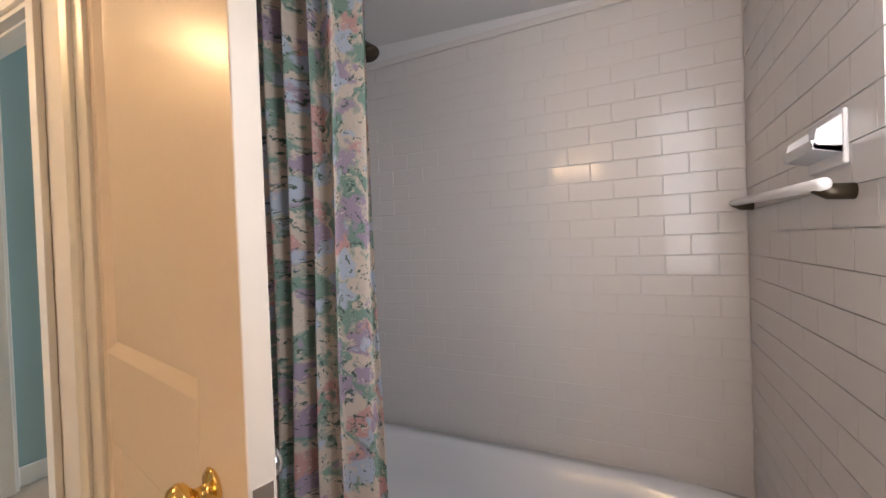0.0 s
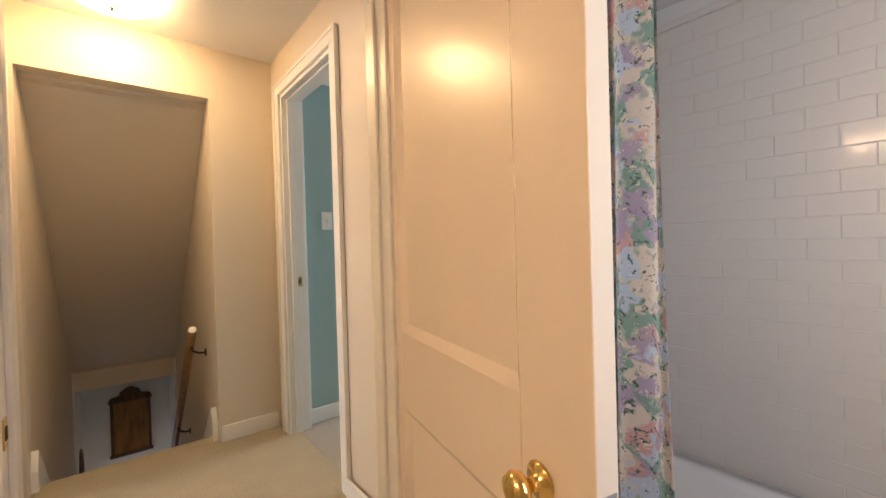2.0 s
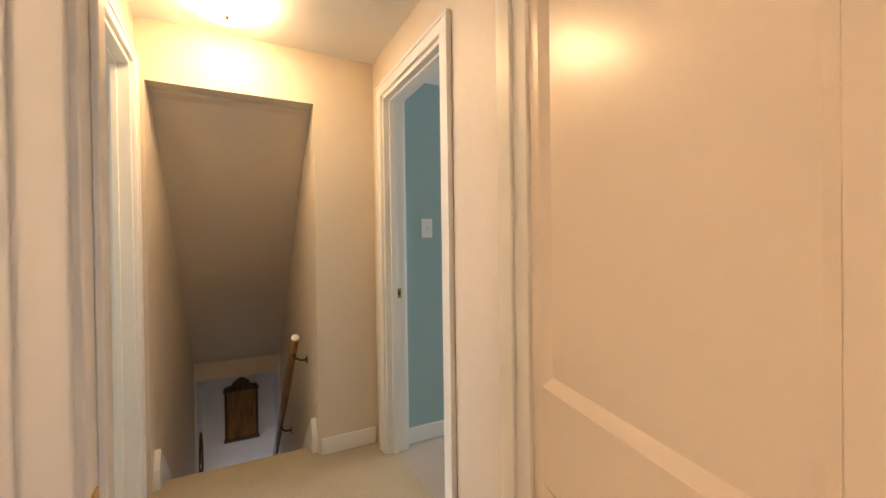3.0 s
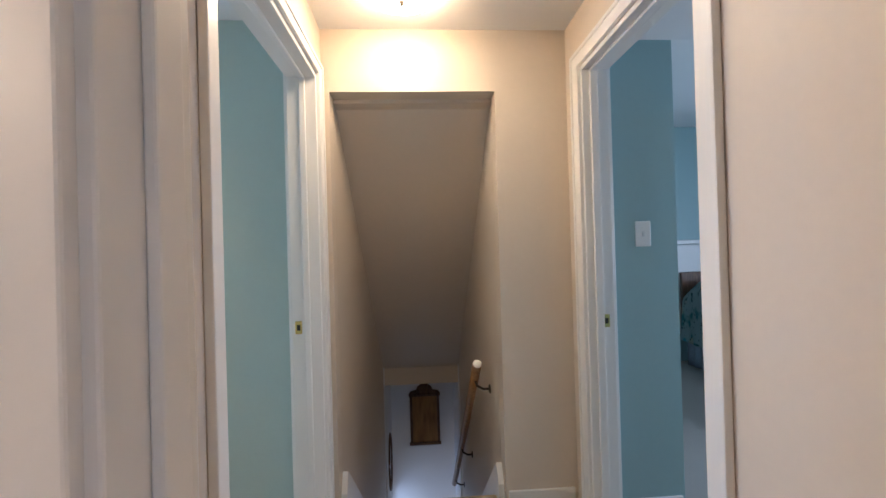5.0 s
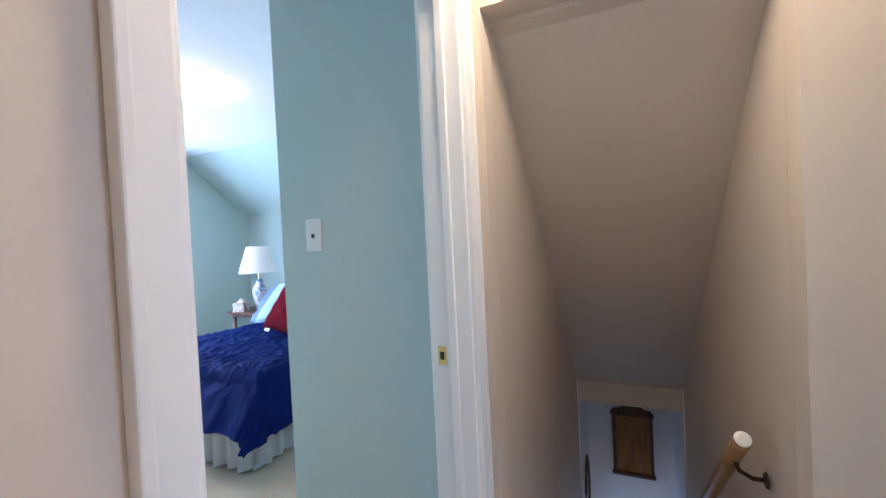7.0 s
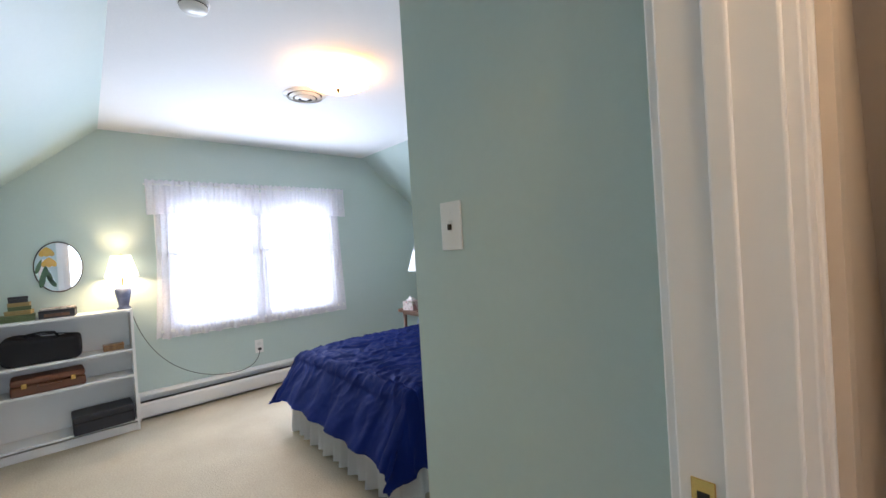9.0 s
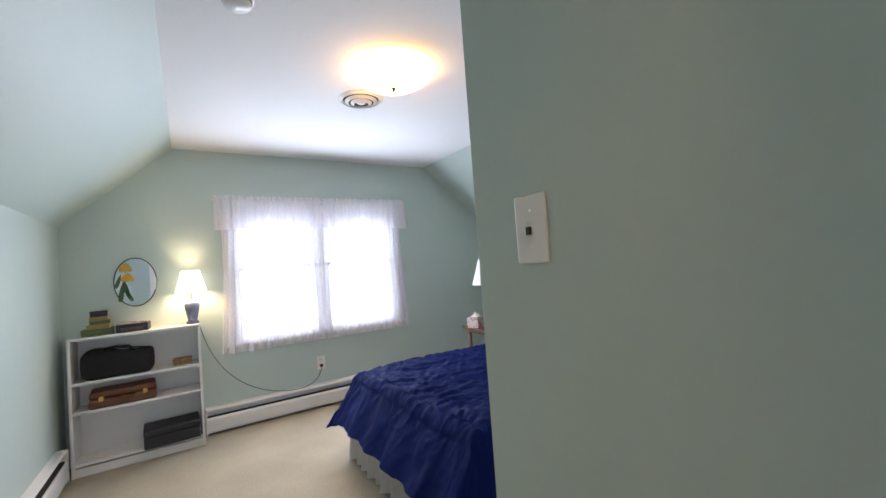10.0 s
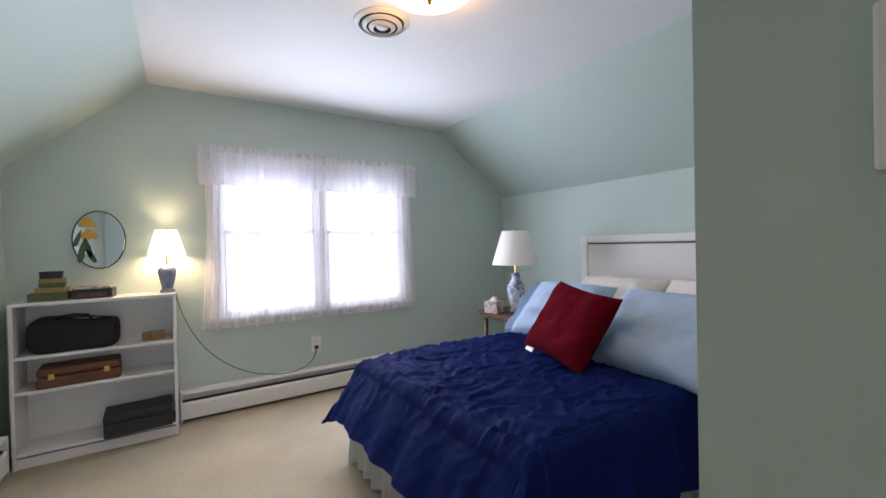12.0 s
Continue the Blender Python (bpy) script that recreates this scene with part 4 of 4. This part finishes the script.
def table_lamp(name, m, label, base_prof, base_mat, shade, shade_mat, neck):
    t = thing(name, label, "table lamp", m)
    part("base", lathe(base_prof, 36), base_mat, t, smooth=True)
    (r0, z0), (r1, z1) = shade
    bm = lathe([(r0, z0), (r0 * 0.5 + r1 * 0.5, (z0 + z1) / 2), (r1, z1), (r1 - 0.003, z1), (r0 * 0.5 + r1 * 0.5 - 0.003, (z0 + z1) / 2), (r0 - 0.003, z0)], 40)
    for f in [f for f in bm.faces if len(f.verts) > 4]:
        bm.faces.remove(f)
    part("shade", bm, shade_mat, t, smooth=True)
    part("neck", tube([(0, 0, base_prof[-1][1]), (0, 0, neck)], 0.006, 10), M_BRASS, t, "brass neck")
    part("shade_ring", tube([(0.6 * r1 * math.cos(a) * 1.6, 0.6 * r1 * math.sin(a) * 1.6, z1 - 0.012) for a in [2 * math.pi * q / 20 for q in range(21)]], 0.002, 6), M_BRASS, t)
    part("finial", lathe([(0.006, z1 - 0.005), (0.008, z1 + 0.006), (0.001, z1 + 0.014)], 12), M_BRASS, t)
    return t


lampA = table_lamp("table_lamp", on_shelf(0.652, 0.13, SH) @ pose(0, 0, 0, 0, 0, 45), "lit table lamp with slate blue ceramic base on bookshelf",
                   [(0.040, 0.0), (0.040, 0.012), (0.030, 0.018), (0.030, 0.030), (0.046, 0.105), (0.050, 0.135), (0.036, 0.155), (0.022, 0.165)], M_BLUELAMP, ((0.100, 0.225), (0.058, 0.375)), M_SHADE, 0.30)
part("bulb", lathe([(0.012, 0.235), (0.016, 0.25), (0.028, 0.285), (0.024, 0.31), (0.001, 0.32)], 16), M_LAMPBULB, lampA, smooth=True)

# ---- round wall mirror with glass tulips ----
rm = thing("round_mirror", "oval wall mirror decorated with amber glass tulips", "mirror", pose(GX + 0.002, 2.155, 1.290, 0, 90, 0) @ Matrix.Diagonal((1.1, 1.0, 1, 1)))
part("mirror_plate", lathe([(1.0, 0.0), (1.0, 0.004), (0.97, 0.006)], 48, m=Matrix.Diagonal((0.168, 0.132, 1, 1))), M_MIRROR, rm, "silvered glass")
part("lead_rim", tube([(0.169 * math.cos(a), 0.133 * math.sin(a), 0.004) for a in [2 * math.pi * q / 48 for q in range(49)]], 0.0035, 8), M_IRON, rm, "dark lead rim", smooth=True)


def petal(cx, cy, w, h, turn, mat, name, z=0.010):
    n = 16
    pts = []
    for q in range(n):
        a = 2 * math.pi * q / n
        x, y = w * math.cos(a) * (1 - 0.35 * math.sin(a)), h * math.sin(a)
        t = radians(turn)
        pts.append((cx + x * math.cos(t) - y * math.sin(t), cy + x * math.sin(t) + y * math.cos(t)))
    return part(name, prism(pts, "z", z - 0.003, z), mat, rm)


# in this plate's own axes up on the wall is -x
for cx, cy, sc in ((-0.105, -0.060, 1.0), (-0.035, -0.050, 1.0)):
    for tn, off in ((90 - 28, -0.018), (90, 0.0), (90 + 28, 0.018)):
        petal(cx, cy + off, 0.016 * sc, 0.034 * sc, tn, M_YELLOW, "tulip_petal", 0.009 + abs(off) * 0.1)
for cx, cy, w, h, tn in ((0.06, -0.085, 0.016, 0.075, 78), (0.045, -0.055, 0.012, 0.06, 105), (0.09, -0.045, 0.014, 0.05, 120), (-0.01, -0.105, 0.012, 0.05, 70)):
    petal(cx, cy, w, h, tn, M_LEAFGLASS, "leaf", 0.0115)
petal(0.01, -0.085, 0.02, 0.07, 85, M_MILK, "white_glass", 0.0075)

cord = thing("lamp_cord", "thin dark lamp cord drooping to the wall outlet", "cord")
pts = []
for q in range(40):
    t = q / 39
    a, b, c, d = Vector((-4.05, 2.555, 0.932)), Vector((-4.09, 2.66, 0.35)), Vector((-4.02, 3.06, 0.22)), Vector((GX + 0.066, 3.32, 0.224))
    pts.append(a * (1 - t) ** 3 + b * 3 * t * (1 - t) ** 2 + c * 3 * t * t * (1 - t) + d * t ** 3)
for q in range(1, 16):
    t = q / 15
    a, b, c = Vector((GX + 0.066, 3.32, 0.224)), Vector((GX + 0.035, 3.50, 0.224)), Vector((GX + 0.022, 3.53, 0.37))
    pts.append(a * (1 - t) ** 2 + b * 2 * t * (1 - t) + c * t * t)
part("wire", tube(pts, 0.0028, 6), M_CORD, cord, smooth=True)

# ---- bed ----
X0, X1, Y0, Y1, ZT = -2.95, -1.59, 3.47, 5.46, 0.545
bed = thing("bed", "bed with white headboard and gathered white skirt", "bed", pose(0, 0, 0))
part("mattress", B(X0 + 0.03, X1 - 0.03, Y0 + 0.03, Y1 + 0.04, 0.30, ZT - 0.03, bevel=0.04, seg=4), M_SKIRT, bed)
part("box_spring", B(X0 + 0.04, X1 - 0.04, Y0 + 0.04, Y1 + 0.04, 0.14, 0.30, bevel=0.01), M_SKIRT, bed)
for x in (X0 + 0.08, X1 - 0.08):
    for y in (Y0 + 0.10, Y1 - 0.05):
        part("leg", B(x - 0.02, x + 0.02, y - 0.02, y + 0.02, 0, 0.14), M_WALNUT, bed)


def skirt_path(s):
    """Round the foot: along the west side, the foot and the east side; s from 0 to 1."""
    L1, L2 = Y1 - Y0, X1 - X0
    d = s * (2 * L1 + L2)
    if d < L1:
        return X0, Y1 - d, (-1, 0)
    if d < L1 + L2:
        return X0 + (d - L1), Y0 - 0.09, (0, -1)
    return X1, Y0 + (d - L1 - L2), (1, 0)


def skirt_f(u, v):
    x, y, nrm = skirt_path(u)
    wv = (0.022 * math.sin(u * 330) + 0.010 * math.sin(u * 197 + 1.3)) * (1.0 - 0.75 * v) + 0.012 * (1 - v) - 0.012
    return (x + nrm[0] * wv, y + nrm[1] * wv, 0.012 + 0.34 * v)


part("bed_skirt", sheet(skirt_f, 520, 8, 0.002), M_SKIRT, bed, "gathered white cotton skirt", smooth=True)
hb = part("headboard", B(-2.945, -1.595, KY1 - 0.075, KY1 - 0.035, 0.20, 1.188, bevel=0.004), M_HEADBOARD, bed, "white painted panel headboard")
for a, b in ((-3.012, -2.942), (-1.598, -1.528)):
    part("headboard_post", B(a, b, KY1 - 0.085, KY1 - 0.025, 0.0, 1.268, bevel=0.006), M_HEADBOARD, hb)
part("headboard_rail", B(-2.942, -1.598, KY1 - 0.087, KY1 - 0.027, 1.202, 1.266, bevel=0.008), M_HEADBOARD, hb)
# nearly flush strip whose dark colour stands in for a groove's shade
part("headboard_groove_shade", B(-2.942, -1.598, KY1 - 0.074, KY1 - 0.036, 1.189, 1.2015), M_WALNUT, hb, "dark strip coloured as the groove's shade under the rail")

quilt = thing("comforter", "rumpled navy blue quilted comforter spread over the bed", "comforter")
OV, OF = 0.39, 0.35   # overhang at the sides and at the foot


def drape(a, lo, hi, flare):
    """Distance along the cloth to a place across it and a drop: straight on top, round over the edge, down outside."""
    r = 0.07
    if a < lo + r:
        e = lo + r - a
        t = min(e / r, math.pi / 2)
        rest = max(0.0, e - r * math.pi / 2)
        return lo + r - r * math.sin(t) - flare * rest, r * (1 - math.cos(t)) + rest * math.sqrt(1 - flare * flare)
    if a > hi - r:
        e = a - (hi - r)
        t = min(e / r, math.pi / 2)
        rest = max(0.0, e - r * math.pi / 2)
        return hi - r + r * math.sin(t) + flare * rest, r * (1 - math.cos(t)) + rest * math.sqrt(1 - flare * flare)
    return a, 0.0


def quilt_f(u, v):
    sx = X0 - OV + (X1 - X0 + 2 * OV) * u
    sy = Y0 - OF + (Y1 - 0.02 - Y0 + OF) * v
    x, dx = drape(sx, X0 - 0.02, X1 + 0.02, 0.12)
    y, dy = drape(sy, Y0 - 0.03, Y1 + 9, 0.55)
    drop = min(max(dx, dy) + 0.25 * min(dx, dy), 0.365 + 0.02 * math.sin(sx * 7 + sy * 5))
    if dx and dy:
        # the corner falls in a rounded point, not a box
        k = min(dx, dy)
        x += (0.05 if sx > X0 + 0.3 else -0.05) * min(1, k * 4) * 0.6
        y -= 0.05 * min(1, k * 4) * 0.6
    # rumples: ridged noise, stretched along the body, softer on the hanging sides
    p = Vector((sx * 9.5, sy * 7.0, 0.0))
    wob = noise.noise_vector(p * 0.55) * 1.1
    n1 = 1 - abs(noise.noise(p + wob)) * 3.4
    n2 = 1 - abs(noise.noise(p * 2.1 + wob * 1.6 + Vector((7, 3, 1)))) * 3.0
    n3 = noise.noise(Vector((sx * 1.8, sy * 1.8, 4.0)))
    flat = 1.0 if not drop else max(0.25, 1 - drop * 3)
    z = ZT + 0.012 + (0.013 * max(n1, 0) + 0.009 * max(n2, 0) + 0.018 * n3) * flat - drop
    # stitched border and channel seams
    for edge in (sx - (X0 + 0.03), X1 - 0.03 - sx, sy - (Y0 + 0.05)):
        z -= 0.014 * math.exp(-(edge / 0.012) ** 2)
    if drop:
        fold = 0.013 * math.sin((sy if dx > dy else sx) * 23 + 2 * noise.noise(p)) * min(1, drop * 4)
        if dx >= dy:
            x += fold * (1 if sx > X0 + 0.3 else -1)
        else:
            y -= fold
    return (x, y, max(z, 0.16))


part("cover", sheet(quilt_f, 240, 240, 0.012), M_NAVY, quilt, "navy cotton face", smooth=True)


def on_quilt(u, v):
    x, y, z = quilt_f(u, v)
    return (x, y, z + 0.004)


vs = (OF + 0.05) / (Y1 - 0.02 - Y0 + OF)
us = (OV + 0.03) / (X1 - X0 + 2 * OV)
part("foot_seam", tube([on_quilt(q / 90, vs) for q in range(91)], 0.0028, 6), M_NAVY, quilt, "stitched border seam")
for uu in (us, 1 - us):
    part("side_seam", tube([on_quilt(uu, q / 90) for q in range(91)], 0.0028, 6), M_NAVY, quilt, "stitched border seam")


def pillow(m, w, h, d, mat, label, seed, wr=0.010, hem=True, name="pillow"):
    p = thing(name, label, "pillow", m)
    part("pillowcase" if hem else "cover", cushion(w, h, d, 32, wr, seed), mat, p, smooth=True)
    if hem:
        def cuff(u, v):
            a = 2 * math.pi * u
            y = (h / 2 - 0.012) * math.cos(a)
            z = (0.030 + 0.012 * math.sin(5 * a + seed)) * math.sin(a)
            return (-w / 2 + 0.03 - 0.085 * v, y * (1 + 0.05 * v), z * (1 + 0.3 * v) + 0.006 * math.sin(9 * a) * v)
        part("hem", sheet(cuff, 60, 6, 0.002), mat, p, "loose open hem", smooth=True)
    return p


pillow(pose(-2.60, 4.80, 0.735, 42, 0, 4), 0.62, 0.50, 0.19, M_SKYPILLOW, "sky blue pillow leaning against the headboard", 1.0)
pillow(pose(-1.79, 4.62, 0.735, 42, 0, -4) @ pose(0, 0, 0, 0, 0, 180), 0.70, 0.54, 0.21, M_SKYPILLOW, "larger sky blue pillow with a loose hem", 5.0)
pillow(pose(-2.46, 5.14, 0.755, 44, 0, 0), 0.66, 0.52, 0.18, M_WHITECLOTH, "white lace-edged pillow behind the blue ones", 8.0, hem=False)
pillow(pose(-1.80, 5.14, 0.765, 44, 0, 0), 0.64, 0.52, 0.18, M_WHITECLOTH, "cream speckled pillow against the headboard", 11.0, hem=False)
rc = pillow(pose(-2.17, 4.36, 0.765, 57, 0, -4) @ pose(0, 0, 0, 0, 0, -9), 0.46, 0.44, 0.15, M_RED, "square crimson knitted cushion propped on the bed", 14.0, 0.006, hem=False, name="throw_cushion")
part("care_tag", B(-0.205, -0.145, -0.238, -0.200, -0.003, 0.001), M_MILK, rc, "white cloth tag")

# ---- nightstand with lamp and tissue box ----
ns = thing("nightstand", "small round-cornered walnut side table", "side table", pose(-3.225, 4.93, 0))
NT = 0.638


def rounded(w, d, r, n=6):
    out = []
    for cx, cy, a0 in ((w - r, d - r, 0), (-w + r, d - r, 90), (-w + r, -d + r, 180), (w - r, -d + r, 270)):
        for q in range(n + 1):
            a = radians(a0 + 90 * q / n)
            out.append((cx + r * math.cos(a), cy + r * math.sin(a)))
    return out


part("tabletop", prism(rounded(0.25, 0.22, 0.07), "z", NT - 0.022, NT), M_WALNUT, ns)
part("apron", prism(rounded(0.205, 0.175, 0.03), "z", NT - 0.055, NT - 0.0225), M_WALNUT, ns)
for x in (-0.18, 0.18):
    for y in (-0.15, 0.15):
        part("leg", lathe([(0.011, 0), (0.016, 0.3), (0.019, NT - 0.055)], 14, centre=(x, y, 0)), M_WALNUT, ns, smooth=True)
table_lamp("table_lamp", pose(-3.215, 4.955, NT) @ Matrix.Diagonal((1.1, 1.1, 1.22, 1)), "blue and white porcelain vase lamp, unlit white shade",
           [(0.052, 0.0), (0.050, 0.012), (0.040, 0.020), (0.050, 0.07), (0.066, 0.135), (0.064, 0.17), (0.045, 0.205), (0.030, 0.225), (0.034, 0.255), (0.028, 0.268)], M_PORCELAIN, ((0.178, 0.325), (0.100, 0.555)), M_SHADE_OFF, 0.40)
tb = thing("tissue_box", "small pale printed tissue box on the nightstand", "tissue box", pose(-3.30, 4.785, NT, 0, 0, 20) @ Matrix.Diagonal((1.1, 1.1, 1.1, 1)))
part("carton", B(-0.055, 0.055, -0.055, 0.055, 0, 0.085, bevel=0.003), M_BOXPINK, tb)
part("tissue", cushion(0.06, 0.05, 0.03, 8, 0.01, 3.0), M_WHITECLOTH, tb, smooth=True).matrix_basis = pose(0, 0, 0.093)

# ---- second bedroom ----
b2 = thing("bed", "bed with white headboard and grey skirt in second bedroom", "bed", pose(3.12, 0, 0))
part("mattress", B(0.03, 1.15, 3.25, 5.10, 0.30, 0.66, bevel=0.04, seg=4), M_SKIRT, b2)
part("skirt", sheet(lambda u, v: (0.02 + 0.012 * math.sin(u * 120) * (1 - v), 3.25 + 1.85 * u, 0.01 + 0.36 * v), 160, 4, 0.002), M_LINING, b2, "grey gathered skirt", smooth=True)
part("headboard", B(-0.10, 1.25, 5.20, 5.235, 0.3, 1.24, bevel=0.006), M_HEADBOARD, b2, "white headboard")
part("headboard_rail", B(-0.12, 1.27, 5.19, 5.24, 1.245, 1.29, bevel=0.006), M_HEADBOARD, b2)
part("backrest", B(0.0, 1.15, 5.13, 5.165, 0.3, 0.955, bevel=0.012), M_WALNUT, b2, "dark wooden inner headboard")
q2 = thing("quilt", "teal and cream floral quilt on the second bed", "quilt", pose(3.12, 0, 0))


def q2f(u, v):
    s = -0.42 + 1.55 * u
    x, d = drape(s, -0.02, 9, 0.1)
    y = 3.22 + 1.88 * v
    n1 = noise.noise(Vector((s * 4, y * 4, 2.0)))
    puff = 0.20 * max(0.0, 1 - ((y - 4.85) / 0.30) ** 2) if s > -0.1 else 0.0
    return (x - 0.02 * math.sin(y * 16) * min(1, d * 3), y, 0.685 + 0.015 * n1 + puff * min(1, max(0.0, (s + 0.1) * 6)) - d)


part("cover", sheet(q2f, 90, 110, 0.012, uv=lambda u, v: (1.5 * u, 1.9 * v)), M_QUILT, q2, smooth=True)

# ---- outside ----
m = bpy.data.materials.new("glowing_pale_backdrop")
m.use_nodes = True
nn, ll = m.node_tree.nodes, m.node_tree.links
bs = nn["Principled BSDF"]
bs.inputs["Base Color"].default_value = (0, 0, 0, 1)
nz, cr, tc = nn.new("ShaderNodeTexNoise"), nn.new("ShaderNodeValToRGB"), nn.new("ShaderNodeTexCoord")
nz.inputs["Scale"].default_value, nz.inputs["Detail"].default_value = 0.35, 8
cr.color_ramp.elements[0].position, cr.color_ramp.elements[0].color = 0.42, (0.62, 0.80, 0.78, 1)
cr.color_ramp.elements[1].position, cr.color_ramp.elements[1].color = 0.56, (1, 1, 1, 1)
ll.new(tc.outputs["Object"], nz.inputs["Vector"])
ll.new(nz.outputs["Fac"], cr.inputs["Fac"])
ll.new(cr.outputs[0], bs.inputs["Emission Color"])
# the backdrop emits its own brightness, so curtain gaps read as white daylight
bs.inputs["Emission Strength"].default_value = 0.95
structure("backdrop", B(-60.2, -60, -70, 80, -2.9, 45), m, "self-glowing backdrop of pale trees and sky beyond the window", "backdrop")
structure("ground", B(-400, 400, -400, 400, -3.2, -2.9), M_GRASS, "lawn around the house", "ground")

# ---- tiles behind the bathtub ----
TWD, THT, GAP = 0.152, 0.0670, 0.0020
TZ, ROWS = 0.302, 24
proto = bpy.data.meshes.new("tile")
bm = B(-0.004, 0.004, -TWD / 2 + GAP / 2, TWD / 2 - GAP / 2, -THT / 2 + GAP / 2, THT / 2 - GAP / 2, bevel=0.0014, seg=1)
bm.to_mesh(proto)
bm.free()
proto.materials.append(M_TILE)
halft = bpy.data.meshes.new("tile")
bm = B(-0.004, 0.004, -TWD / 4 + GAP / 2, TWD / 4 - GAP / 2, -THT / 2 + GAP / 2, THT / 2 - GAP / 2, bevel=0.0014, seg=1)
bm.to_mesh(halft)
bm.free()
halft.materials.append(M_TILE)
rt = random.Random(4)
for row in range(ROWS):
    z = TZ + THT * (row + 0.5)
    off = 0 if row % 2 else TWD / 2
    y = -0.160 + (TWD / 2 if row % 2 else TWD / 4)
    while y < 1.36:
        t = new("tile", halft if (not row % 2 and y < -0.10) else proto)
        t.parent = wall_tiles
        t.matrix_basis = pose(BX + 0.008, y, z, 0, rt.uniform(-0.3, 0.3), rt.uniform(-0.25, 0.25))
        y += TWD if row % 2 or y > -0.10 else TWD * 0.75
structure("trim_tile_cap", B(BX - 0.006, BX + 0.006, -0.160, 1.384, TZ + THT * ROWS + 0.002, TZ + THT * ROWS + 0.03, bevel=0.004), M_TILE, "rounded tile cap along the top row", "trim")
structure("wall_bath_upper", B(BX, BX + 0.006, -0.161, 1.384, TZ + THT * ROWS + 0.031, 2.06), M_BATHCEIL, "painted strip above the tile", "wall")
bm = bmesh.new()
for row in range(ROWS):
    z = TZ + THT * (row + 0.5)
    x = BX - 0.01 - (TWD / 2 if row % 2 else 0)
    while x > 1.22:
        a = max(x - TWD + GAP, 1.21)
        box(bm, a, x, -0.163, -0.158, z - THT / 2 + GAP / 2, z + THT / 2 - GAP / 2)
        x -= TWD
tagged(link_mesh("end_wall_tiles", bm, M_TILE), "white subway tiles on the alcove's end wall", "tiles", kind="stuff")
